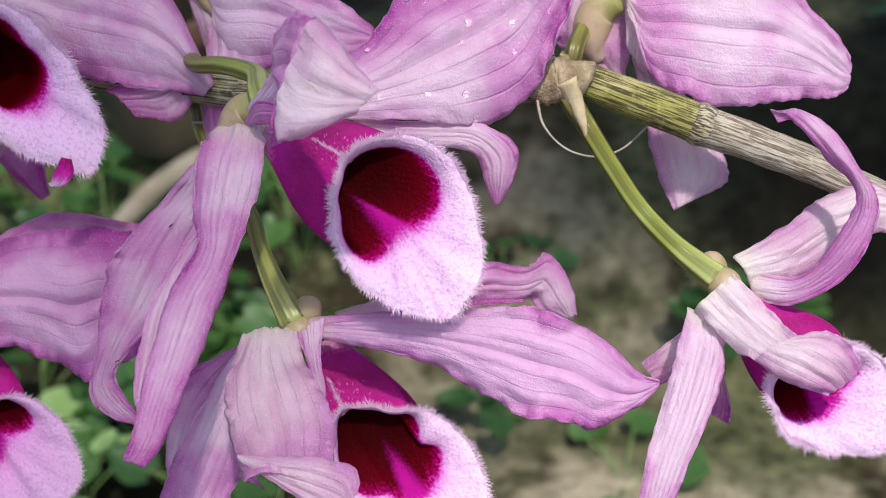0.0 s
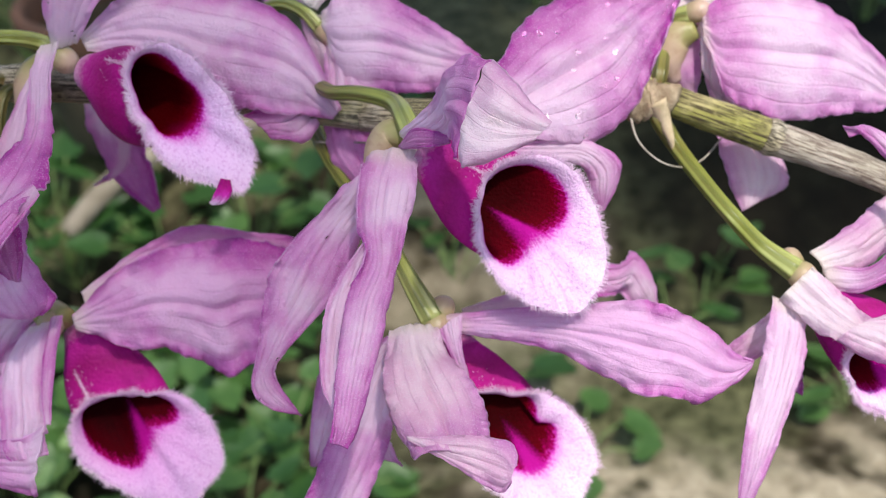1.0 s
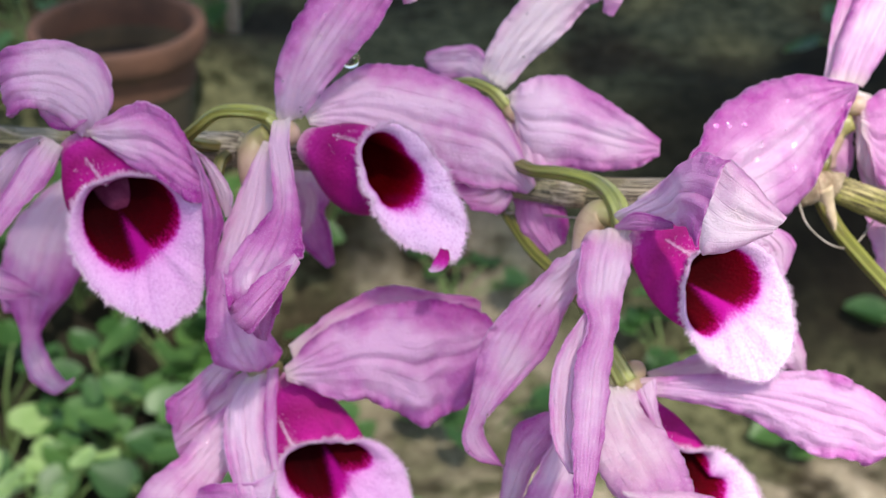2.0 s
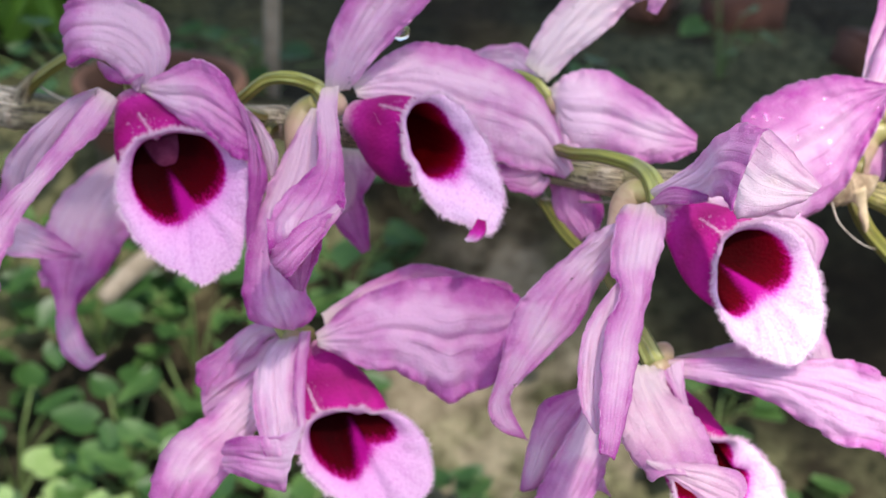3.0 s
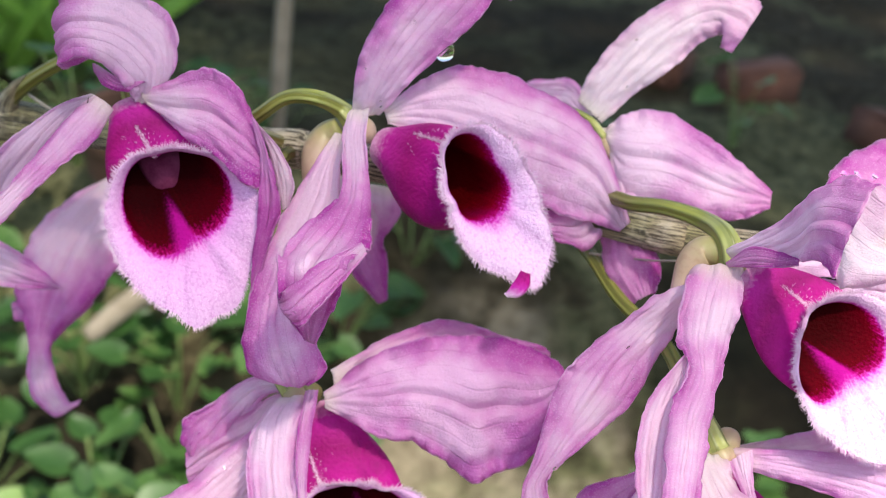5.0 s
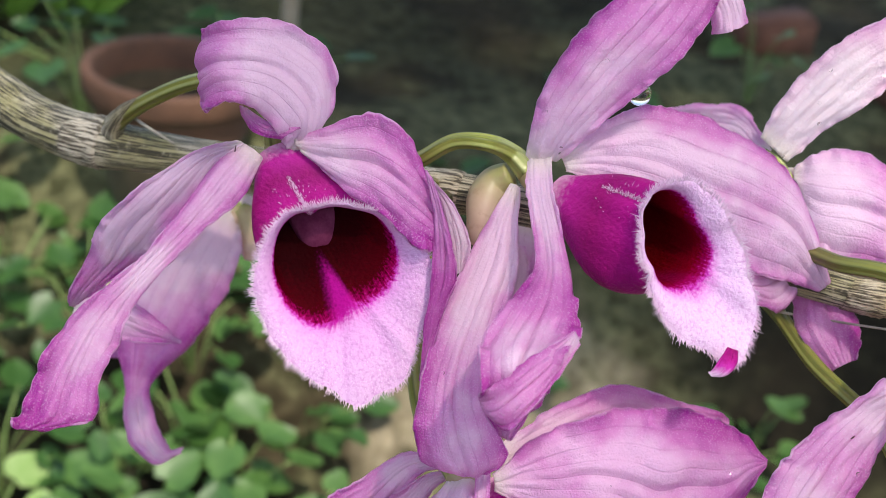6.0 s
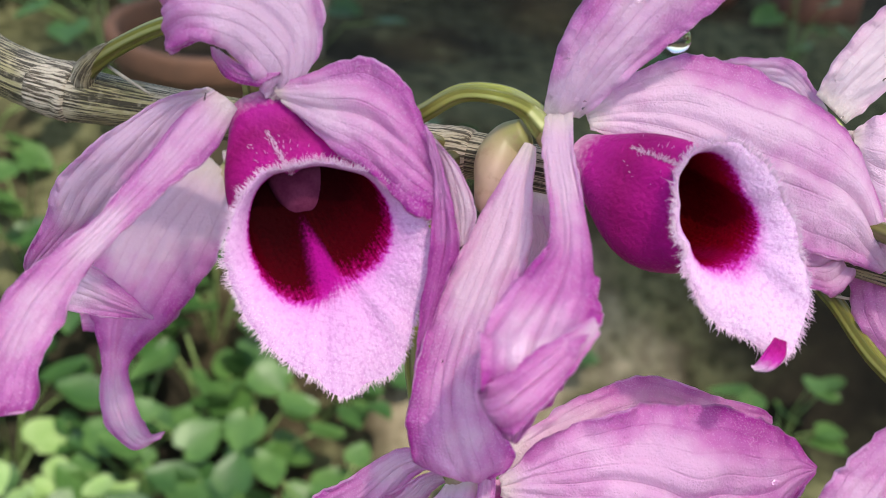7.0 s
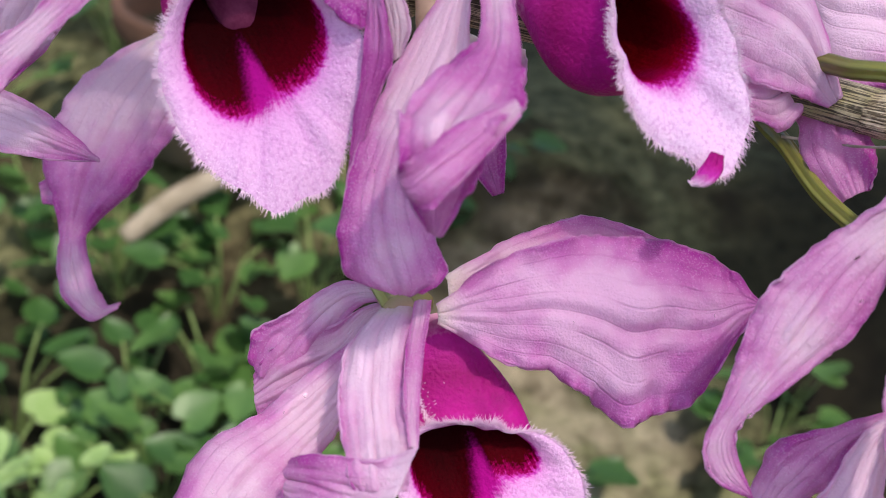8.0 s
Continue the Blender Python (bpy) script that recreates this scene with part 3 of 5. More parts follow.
def unseen_shade_tree():
    """An unseen tree, added so that its crown puts the ground behind the flowers in broken shade."""
    tree = tagged(new("tree"), "unseen leafy tree added to shade the soil and some flowers", "tree")
    foot = Vector((2.6, 1.9, ground_height(2.6, 1.9)))
    tree.location = foot
    tube("trunk", [(*foot, 110), (2.5, 1.8, 1.3, 90), (2.2, 1.4, 2.1, 70), (1.5, 0.9, 2.6, 45), (0.9, 0.7, 2.75, 20)], bark, tree, "", 14, 6, foot)
    tube("limb", [(1.5, 0.9, 2.6, 40), (1.05, 0.35, 2.74, 24), (0.66, -0.12, 2.82, 14), (0.42, -0.42, 2.84, 7), (0.33, -0.54, 2.82, 3)], bark, tree, "", 12, 6, foot)
    rng = random.Random(7)
    heart = Vector((0.34, 1.80, 0.62)) + TO_SUN * 2.2
    verts, faces = [], []
    for q in range(1500):
        a, r = rng.uniform(0, 6.283), math.sqrt(rng.random())
        p = heart + Vector((1.10 * r * math.cos(a), 0.80 * r * math.sin(a), rng.uniform(-0.25, 0.3))) - foot
        w = Euler((rng.uniform(-0.7, 0.7), rng.uniform(-0.7, 0.7), rng.uniform(0, 6.3))).to_matrix()
        s = rng.uniform(0.05, 0.10)
        k = len(verts)
        verts += [tuple(p + w @ Vector((x * s, y * s, z * s))) for x, y, z in ((0, -1, 0), (0.45, -0.2, 0.12), (0.3, 0.5, 0.08), (0, 1, -0.1), (-0.3, 0.5, 0.08), (-0.45, -0.2, 0.12))]
        faces += [(k, k + 1, k + 2, k + 3), (k, k + 3, k + 4, k + 5)]
    # a thinner unseen spray of small leaves, added to dim the sun on the flowers at the far end of the cane
    spray = Vector((-0.085, 0.29, 1.01)) + TO_SUN * 2.0
    e1 = (Vector((1, 0, 0)) - TO_SUN * TO_SUN.x).normalized()
    e2 = TO_SUN.cross(e1)
    for q in range(250):
        a, r = rng.uniform(0, 6.283), math.sqrt(rng.random())
        p = spray + e1 * (0.135 * r * math.cos(a)) + e2 * (0.20 * r * math.sin(a)) + TO_SUN * rng.uniform(-0.12, 0.12) - foot
        w = Euler((rng.uniform(-0.6, 0.6), rng.uniform(-0.6, 0.6), rng.uniform(0, 6.3))).to_matrix()
        s = rng.uniform(0.014, 0.026)
        k = len(verts)
        verts += [tuple(p + w @ Vector((x * s, y * s, z * s))) for x, y, z in ((0, -1, 0), (0.45, -0.2, 0.12), (0.3, 0.5, 0.08), (0, 1, -0.1), (-0.3, 0.5, 0.08), (-0.45, -0.2, 0.12))]
        faces += [(k, k + 1, k + 2, k + 3), (k, k + 3, k + 4, k + 5)]
    me = bpy.data.meshes.new("crown")
    me.from_pydata(verts, [], faces)
    me.materials.append(leaf_green)
    new("crown", me).parent = tree


unseen_shade_tree()

# ---- cane and stalks ----
cane = tagged(new("orchid_cane"), "woody orchid cane with dry striped sheaths and ringed joints", "plant stem")
cane.location = (0.03, 0.30, 1.03)
CANE = [(-0.1406, 0.3437, 1.0320, 4.6), (-0.1171, 0.3340, 1.0275, 4.5), (-0.1038, 0.3281, 1.0241, 4.4), (-0.0924, 0.3255, 1.0229, 4.6), (-0.0790, 0.3246, 1.0229, 3.7), (-0.0508, 0.3215, 1.0245, 3.5), (-0.0273, 0.3054, 1.0323, 3.4), (0.0017, 0.3076, 1.0290, 3.3), (0.0229, 0.3014, 1.0289, 3.2), (0.0421, 0.2988, 1.0275, 3.2), (0.0722, 0.2995, 1.0274, 3.3), (0.0884, 0.3021, 1.0290, 3.9)]
CANE_END = [(0.0884, 0.3021, 1.0290, 3.9), (0.0934, 0.3010, 1.0280, 3.0), (0.1022, 0.2972, 1.0261, 3.1), (0.1112, 0.2954, 1.0231, 3.2), (0.1189, 0.2947, 1.0204, 3.0), (0.1276, 0.2929, 1.0175, 2.8), (0.1361, 0.2908, 1.0142, 2.5), (0.1405, 0.2905, 1.0127, 2.0)]
PEDICELS = {
    "G": [(-0.0889, 0.3245, 1.0248, 1.9), (-0.0890, 0.3234, 1.0275, 1.9), (-0.0851, 0.3222, 1.0317, 1.5), (-0.0747, 0.3175, 1.0397, 1.35), (-0.0654, 0.3112, 1.0446, 1.3), (-0.0570, 0.2958, 1.0470, 1.4), (-0.0552, 0.2953, 1.0415, 1.9)],
    "E": [(-0.0297, 0.3050, 1.0329, 1.3), (-0.0355, 0.2987, 1.0378, 1.3), (-0.0321, 0.2956, 1.0425, 1.25), (-0.0282, 0.2950, 1.0457, 1.25), (-0.0236, 0.2944, 1.0465, 1.35), (-0.0195, 0.2980, 1.0437, 1.6), (-0.0165, 0.2970, 1.0417, 2.1)],
    "A": [(0.0298, 0.2997, 1.0302, 1.4), (0.0296, 0.2986, 1.0332, 1.4), (0.0328, 0.2928, 1.0352, 1.35), (0.0380, 0.2890, 1.0368, 1.4), (0.0436, 0.2855, 1.0369, 1.6), (0.0466, 0.2773, 1.0374, 1.9), (0.0480, 0.2751, 1.0339, 2.3)],
    "B": [(0.0259, 0.3023, 1.0272, 1.4), (0.0258, 0.3074, 1.0213, 1.4), (0.0288, 0.2997, 1.0202, 1.25), (0.0331, 0.2921, 1.0174, 1.25), (0.0413, 0.2803, 1.0149, 1.3), (0.0439, 0.2743, 1.0124, 1.4), (0.0469, 0.2692, 1.0094, 1.8), (0.0500, 0.2658, 1.0052, 2.3)],
    "C": [(0.0909, 0.2995, 1.0282, 1.8), (0.0903, 0.2969, 1.0280, 1.8), (0.0934, 0.2959, 1.0225, 1.6), (0.0974, 0.2874, 1.0196, 1.5), (0.1019, 0.2781, 1.0171, 1.5), (0.1071, 0.2775, 1.0115, 1.7), (0.1126, 0.2740, 1.0086, 2.2)],
    "H": [(0.0057, 0.3085, 1.0292, 1.3), (0.0122, 0.3290, 1.0320, 1.3), (0.0157, 0.3253, 1.0376, 1.2), (0.0206, 0.3213, 1.0405, 1.2), (0.0251, 0.3175, 1.0402, 1.3), (0.0278, 0.3159, 1.0377, 1.5)],
    "F": [(-0.0280, 0.3035, 1.0324, 1.3), (-0.0295, 0.2996, 1.0326, 1.3), (-0.0303, 0.2926, 1.0231, 1.2), (-0.0299, 0.2876, 1.0096, 1.2), (-0.0268, 0.2810, 1.0031, 1.4), (-0.0211, 0.2749, 0.9997, 2.0)],
    "D": [(0.0907, 0.3021, 1.0305, 1.5), (0.0912, 0.3026, 1.0327, 1.5), (0.0937, 0.3150, 1.0342, 1.4), (0.0953, 0.3135, 1.0391, 1.6), (0.0974, 0.3129, 1.0400, 1.8)],
    "I": [(-0.0641, 0.3237, 1.0219, 1.3), (-0.0639, 0.3248, 1.0193, 1.3), (-0.0688, 0.3474, 1.0059, 1.4), (-0.0700, 0.3448, 1.0033, 1.8)],
}
MENTA = {
    "E": [(-0.0191, 0.2974, 1.0405, 2.0), (-0.0213, 0.2975, 1.0387, 2.56), (-0.0223, 0.2962, 1.0365, 2.96), (-0.0226, 0.2937, 1.0340, 2.4), (-0.0228, 0.2921, 1.0312, 1.4), (-0.0226, 0.2915, 1.0302, 0.4)],
    "A": [(0.0464, 0.2768, 1.0346, 1.7), (0.0440, 0.2784, 1.0344, 2.7), (0.0422, 0.2778, 1.0326, 2.7), (0.0407, 0.2757, 1.0293, 1.8), (0.0394, 0.2738, 1.0262, 0.7)],
    "B": [(0.0503, 0.2662, 1.0049, 1.6), (0.0511, 0.2672, 1.0057, 2.1), (0.0519, 0.2682, 1.0062, 2.2), (0.0525, 0.2691, 1.0064, 1.5), (0.0528, 0.2697, 1.0064, 0.4)],
    "C": [(0.1126, 0.2749, 1.0081, 1.8), (0.1123, 0.2760, 1.0090, 2.1), (0.1117, 0.2770, 1.0095, 2.0), (0.1111, 0.2778, 1.0096, 1.1), (0.1107, 0.2783, 1.0096, 0.3)],
    "I": [(-0.0698, 0.3439, 1.0038, 1.7), (-0.0680, 0.3432, 1.0026, 2.24), (-0.0664, 0.3410, 0.9985, 2.08), (-0.0665, 0.3390, 0.9949, 1.0)],
    "H": [(0.0278, 0.3173, 1.0379, 1.6), (0.0282, 0.3165, 1.0348, 2.0), (0.0288, 0.3150, 1.0304, 2.2), (0.0291, 0.3122, 1.0259, 0.9)],
    "D": [(0.0987, 0.3116, 1.0376, 1.8), (0.0951, 0.3121, 1.0355, 3.2), (0.0937, 0.3104, 1.0313, 2.88), (0.0952, 0.3095, 1.0276, 1.2)],
    "F": [(-0.0175, 0.2750, 0.9996, 2.0), (-0.0207, 0.2779, 0.9991, 2.24), (-0.0225, 0.2792, 0.9973, 2.0), (-0.0231, 0.2786, 0.9962, 0.8)],
}
TENDRIL = [(0.0853, 0.2964, 1.0283, 0.28), (0.0866, 0.2920, 1.0249, 0.2), (0.0900, 0.2887, 1.0226, 0.17), (0.0943, 0.2902, 1.0203, 0.16), (0.0988, 0.2949, 1.0191, 0.15), (0.1032, 0.3010, 1.0202, 0.2)]
THREAD = [(0.0275, 0.2995, 1.0218, 0.22), (0.0359, 0.2960, 1.0234, 0.2), (0.0426, 0.2845, 1.0296, 0.18)]
ROOTLET = [(-0.0850, 0.3233, 1.0294, 0.3), (-0.0810, 0.3208, 1.0287, 0.3), (-0.0776, 0.3210, 1.0268, 0.2)]
HOOK = [(0.0899, 0.2963, 1.0307, 2.0), (0.0916, 0.2958, 1.0266, 1.3), (0.0927, 0.2943, 1.0239, 0.7), (0.0933, 0.2939, 1.0213, 0.15)]
BRACT = [(-0.0894, 0.3242, 1.0243, 2.1), (-0.0889, 0.3230, 1.0276, 1.85), (-0.0878, 0.3224, 1.0298, 1.5), (-0.0864, 0.3218, 1.0318, 1.0), (-0.0851, 0.3213, 1.0334, 0.5), (-0.0843, 0.3210, 1.0343, 0.1)]
PAPER = [(0.0846, 0.2987, 1.0282, 2.4), (0.0867, 0.2983, 1.0290, 3.5), (0.0889, 0.2988, 1.0294, 3.7), (0.0912, 0.2983, 1.0300, 3.3), (0.0934, 0.2984, 1.0315, 1.5), (0.0944, 0.2981, 1.0326, 0.3)]


def build_cane():
    o = cane.location
    tube("cane_body", CANE, cane_skin, cane, "grey striped cane in dry sheaths", 24, 10, o, 0.035)
    tube("cane_section", CANE_END[:4], cane_green, cane, "yellow-green cane section with brown streaks", 24, 10, o, 0.05)
    tube("cane_section", CANE_END[3:], cane_straw, cane, "straw-coloured dry end of the cane", 24, 10, o, 0.07)
    for i in (3, 6, 9):
        x, y, z, r = CANE[i]
        a, b = Vector(CANE[i - 1][:3]), Vector(CANE[i + 1][:3])
        t = (b - a).normalized() * 0.0022
        c = Vector((x, y, z))
        tube("joint", [(*(c - t * 2.6), r - 0.12), (*(c - t * 0.9), r + 0.22), (*(c + t * 0.1), r + 0.34), (*(c + t * 0.5), r + 0.24), (*(c + t * 0.7), r - 0.3)], joint_skin, cane, "swollen pale joint ring", 24, 4, o, 0.06)
    x, y, z, r = CANE_END[3]
    c = Vector((x, y, z))
    t = (Vector(CANE_END[4][:3]) - Vector(CANE_END[2][:3])).normalized() * 0.0015
    tube("joint", [(*(c - t), r), (*(c - t * 0.2), r + 0.35), (*(c + t), r - 0.1)], joint_skin, cane, "", 20, 4, o)
    tube("papery_sheath", PAPER, paper, cane, "torn papery beige sheath at a joint", 24, 7, o, 0.22)
    tube("bract", HOOK, straw, cane, "dry hooked brown bract", 10, 6, o)
    tube("bract", BRACT, joint_skin, cane, "small triangular dry bract hugging a stalk", 18, 6, o, 0.12)
    tube("tendril", TENDRIL, wire, cane, "thin dry curling fibre", 6, 8, o)
    tube("tendril", THREAD, wire, cane, "", 6, 8, o)
    tube("tendril", ROOTLET, wire, cane, "", 6, 8, o)


build_cane()

# ---- flowers ----
flower = orchid("A", (0.0472, 0.2743, 1.0344), "fully open lilac orchid flower with fringed lip, dewdrops on petals")
tepal(flower, "sepal", petal, [(-0.2, -1.1, -1.7, -1.1, 0.2, 0.4), (-6.3, -2.6, -4.7, -3.1, -0.2, -0.1), (-11.2, -3.3, -11.0, -4.4, -0.0, 0.3), (-15.8, -6.4, -16.6, -5.7, 0.0, 0.5), (-18.5, -8.7, -21.2, -5.9, 0.5, 1.3), (-21.2, -11.3, -26.0, -4.6, -0.1, 0.3), (-24.2, -14.0, -31.0, -2.4, 0.0, 0.2), (-26.1, -15.8, -35.9, -1.9, -0.9, -1.2), (-24.4, -16.4, -39.6, -1.2, -0.9, -1.3), (-20.1, -17.0, -43.1, 0.1, 0.1, 0.1)], 0.12, 0.4)
tepal(flower, "sepal", petal, [(-2.4, -3.2, 0.8, -3.8, -0.3, -0.1), (-3.2, -6.9, -2.0, -4.4, 0.7, 1.4), (-4.3, -12.6, -7.8, -3.9, 0.3, 0.8), (-4.4, -18.5, -11.3, -2.3, 1.1, 1.9), (-6.0, -24.2, -14.3, -2.9, 0.8, 1.4), (-6.9, -31.0, -17.3, -2.8, 0.5, 1.0), (-7.8, -37.7, -20.2, -2.3, 0.4, 0.8), (-8.5, -42.6, -23.0, -1.7, 0.4, 0.8), (-9.1, -46.1, -23.7, -1.2, 0.2, 0.4)], 0.14, 0.6)
tepal(flower, "sepal_fold", petal, [(-6.2, -14.5, -9.4, -0.5, 0.2, 0.4), (-8.3, -19.0, -12.9, -2.4, 0.1, 0.3), (-9.8, -23.4, -16.0, -3.0, 0.0, 0.2), (-10.4, -28.6, -19.7, -2.9, 0.0, 0.2), (-10.5, -33.8, -22.5, -2.3, 0.0, 0.1), (-10.0, -38.8, -24.5, -0.4, 0.0, 0.0)], -0.08, 0.5)
tepal(flower, "sepal_fold", petal, [(-1.2, -3.7, 1.8, 0.3, -0.1, -0.2), (1.7, -6.4, 4.8, 0.2, -0.9, -1.3), (5.0, -9.2, 6.2, 0.2, -0.6, -1.0), (7.2, -11.6, 7.2, -0.0, -0.2, -0.4)], 0.1, 0.1)
tepal(flower, "petal", petal, [(5.2, 4.3, 0.8, 1.4, -1.0, -1.7), (16.0, 10.1, 1.6, 2.9, -3.0, -4.8), (24.6, 16.1, 3.6, 5.0, -5.6, -9.0), (33.5, 22.2, 6.3, 4.5, -5.9, -9.4), (39.7, 24.3, 11.6, 2.8, -3.7, -5.9), (44.2, 24.6, 14.8, 1.0, -1.6, -2.5), (46.3, 23.6, 16.9, -0.1, -0.3, -0.5)], 0.1, 0.5)
tepal(flower, "sepal", petal, [(-0.5, -2.0, 2.5, 1.0, -0.5, -0.8), (5.8, -8.3, 8.9, 1.6, -1.5, -2.4), (8.4, -15.5, 16.0, 0.0, -3.3, -5.1), (11.1, -21.5, 17.6, -2.5, -3.9, -5.9)], 0.06, 0.3)
tepal(flower, "sepal_fold", pale, [(10.9, -21.6, 17.5, -2.5, -4.0, -6.0), (12.7, -24.2, 17.0, -3.4, -3.4, -5.0), (16.1, -25.7, 16.3, -2.9, -2.3, -3.4), (20.6, -25.8, 15.8, -1.4, -0.7, -1.1)], 0.04, 0.2)
tepal(flower, "petal", petal, [(12.0, 6.8, -5.0, 0.5, -0.9, -1.5), (22.3, 8.8, -6.3, -0.3, -0.9, -1.4), (29.1, 10.5, -7.7, -0.6, -1.2, -1.8), (32.7, 10.4, -10.9, -2.7, -0.8, -1.1), (32.9, 9.3, -14.6, -2.1, -0.3, -0.4), (32.6, 8.1, -18.1, -0.4, -0.1, -0.2)], 0.2, 0.3)
labellum(flower, (18.0, -8.6, -8.1), (0.154, -0.856, 0.493), (-0.479, 0.372, 0.795), (2.5, -1.6, -0.7),
    [11.4, 11.1, 10.7, 10.2, 9.7, 9.3, 8.9, 8.6, 8.5, 8.4, 7.7, 7.2, 7.1, 7.1, 7.0, 7.5, 8.0, 8.5, 9.5, 10.5, 11.8, 13.1, 14.8, 16.5, 18.8, 18.1, 17.3, 15.9, 13.8, 12.9, 12.2, 11.6],
    [8.2, 8.2, 8.2, 8.0, 7.9, 7.7, 7.6, 7.5, 7.4, 7.3, 7.1, 6.9, 6.7, 6.4, 6.2, 6.0, 6.6, 7.3, 7.9, 8.3, 8.6, 7.9, 6.1, 4.3, 3.0, 4.0, 4.9, 5.9, 6.9, 7.5, 7.8, 8.1], skin=lip_sunlit, seam=1.76)

flower = orchid("B", (0.0513, 0.2661, 1.0055), "lilac orchid flower seen from above with hooded lip")
tepal(flower, "sepal", pale, [(-4.5, -2.9, -0.3, -3.9, -0.5, -0.4), (-3.6, -8.8, -1.8, -5.4, -0.5, -0.3), (-1.8, -14.2, -3.1, -7.0, -0.7, -0.5), (0.1, -18.8, -4.9, -7.5, -0.6, -0.2), (1.5, -23.4, -5.8, -6.7, -0.4, -0.1), (2.6, -28.0, -5.9, -5.5, 0.1, 0.7)], 0.12, 0.3)
tepal(flower, "sepal_fold", pale, [(-4.4, -25.6, -4.4, 0.1, -0.1, -0.2), (1.4, -27.0, -5.6, 0.5, -1.0, -1.6), (7.2, -28.2, -6.7, -0.4, -1.9, -2.9), (11.1, -29.7, -7.4, -0.7, -1.9, -2.9), (12.0, -30.6, -7.4, -0.3, -0.7, -1.0)], 0.16, 0.3)
tepal(flower, "sepal", petal, [(-9.9, -7.3, -21.1, -0.7, 0.4, 0.6), (-10.2, -9.0, -23.7, -1.9, 0.1, 0.4), (-7.7, -9.7, -24.9, -0.4, 0.2, 0.3)], 0.1, 0.1)
tepal(flower, "sepal_fold", petal, [(1.9, -2.8, 1.0, -1.9, -0.9, -1.0), (2.9, -7.3, -1.7, -0.9, -0.4, -0.5), (4.8, -12.0, -4.8, -0.4, -0.1, -0.1)], 0.1, 0.3)
tepal(flower, "petal", petal, [(-3.5, 0.5, -2.0, -0.6, 0.1, 0.3), (-9.4, -1.7, -6.7, -1.9, 0.3, 0.7), (-12.2, -7.1, -12.9, -3.7, 0.3, 1.0), (-14.4, -10.7, -18.1, -5.4, -0.5, 0.2), (-17.9, -15.6, -25.3, -4.9, 0.2, 1.1), (-21.1, -19.1, -30.2, -4.2, -0.0, 0.7), (-25.7, -23.5, -36.5, -1.6, 0.0, 0.3)], 0.15, 0.5)
tepal(flower, "petal", bold, [(0.8, -1.4, -0.4, 0.3, -0.7, -1.1), (9.8, -2.8, 0.4, -0.0, -1.4, -2.1), (20.5, -4.5, 0.6, -0.7, -2.2, -3.3), (29.8, -5.9, -0.6, -1.8, -3.6, -5.4), (34.6, -6.5, -2.0, -1.5, -4.2, -6.3), (40.3, -7.1, -3.3, -1.1, -3.8, -5.6), (44.4, -7.3, -5.8, -1.0, -3.5, -5.2), (48.7, -6.8, -7.2, -0.7, -1.8, -2.7), (52.6, -5.1, -6.8, -0.2, -0.3, -0.5)], 0.12, 0.8)
tepal(flower, "sepal", petal, [(4.1, 4.8, -4.3, 0.7, -1.0, -1.7), (15.8, 10.3, -5.2, -0.6, -2.0, -3.1), (24.6, 16.4, -4.5, -1.3, -2.0, -2.9), (31.4, 19.9, -6.7, -0.8, -1.6, -2.4), (34.4, 23.7, -7.8, -1.8, -2.0, -2.9), (37.2, 23.7, -12.0, -2.4, -1.3, -1.6), (39.2, 23.9, -15.7, -1.3, -0.1, 0.1)], 0.15, 0.3)
tepal(flower, "petal", petal, [(-5.0, 1.0, -2.5, -0.4, 0.1, 0.3), (-13.8, -0.3, -8.8, -1.5, 0.4, 0.9), (-17.4, -1.3, -12.9, -4.0, 0.7, 1.7), (-20.3, -2.8, -18.0, -2.8, 0.4, 1.0), (-22.7, -5.5, -25.9, -1.5, 0.6, 1.4), (-23.9, -5.8, -28.7, -0.5, -0.0, -0.0)], 0.15, 0.3)
labellum(flower, (13.1, -7.5, -23.4), (0.207, -0.816, 0.540), (-0.635, 0.308, 0.709), (1.3, 5.7, -9.9),
    [11.2, 10.9, 10.6, 10.1, 9.6, 9.7, 10.7, 11.7, 13.3, 12.1, 10.6, 9.8, 9.0, 8.3, 8.3, 8.3, 8.4, 8.4, 8.4, 8.5, 9.3, 10.1, 11.0, 13.3, 15.5, 14.7, 14.2, 15.0, 14.1, 13.1, 12.4, 11.7],
    [5.9, 5.3, 8.2, 9.2, 9.2, 9.2, 9.8, 11.2, 12.5, 11.7, 10.4, 9.1, 8.5, 7.8, 7.2, 6.5, 5.6, 4.8, 3.9, 3.2, 3.6, 4.0, 4.4, 4.7, 5.1, 5.5, 5.9, 6.3, 6.6, 7.0, 7.4, 7.8], skin=lip_sunlit, seam=1.58)

flower = orchid("C", (0.1123, 0.2739, 1.0085), "pale orchid flower with its back turned and withered petal tip")
tepal(flower, "sepal", pale, [(-0.3, -3.5, 0.2, -2.8, -1.6, -2.0), (3.9, -7.2, -2.6, -3.2, -1.3, -1.6), (7.7, -12.1, -3.5, -3.1, -1.0, -1.0), (9.0, -13.8, -3.6, -2.7, -0.7, -0.6)], 0.12, 0.3)
# pale material paints this fold as sunlit
tepal(flower, "sepal_fold", pale, [(7.6, -12.9, -2.8, -2.9, -1.0, -1.2), (11.5, -14.3, -2.9, -3.1, -2.0, -2.6), (14.7, -15.4, -4.1, -2.7, -1.9, -2.6), (16.8, -15.4, -6.4, -2.2, -1.3, -1.6)], 0.16, 0.3)
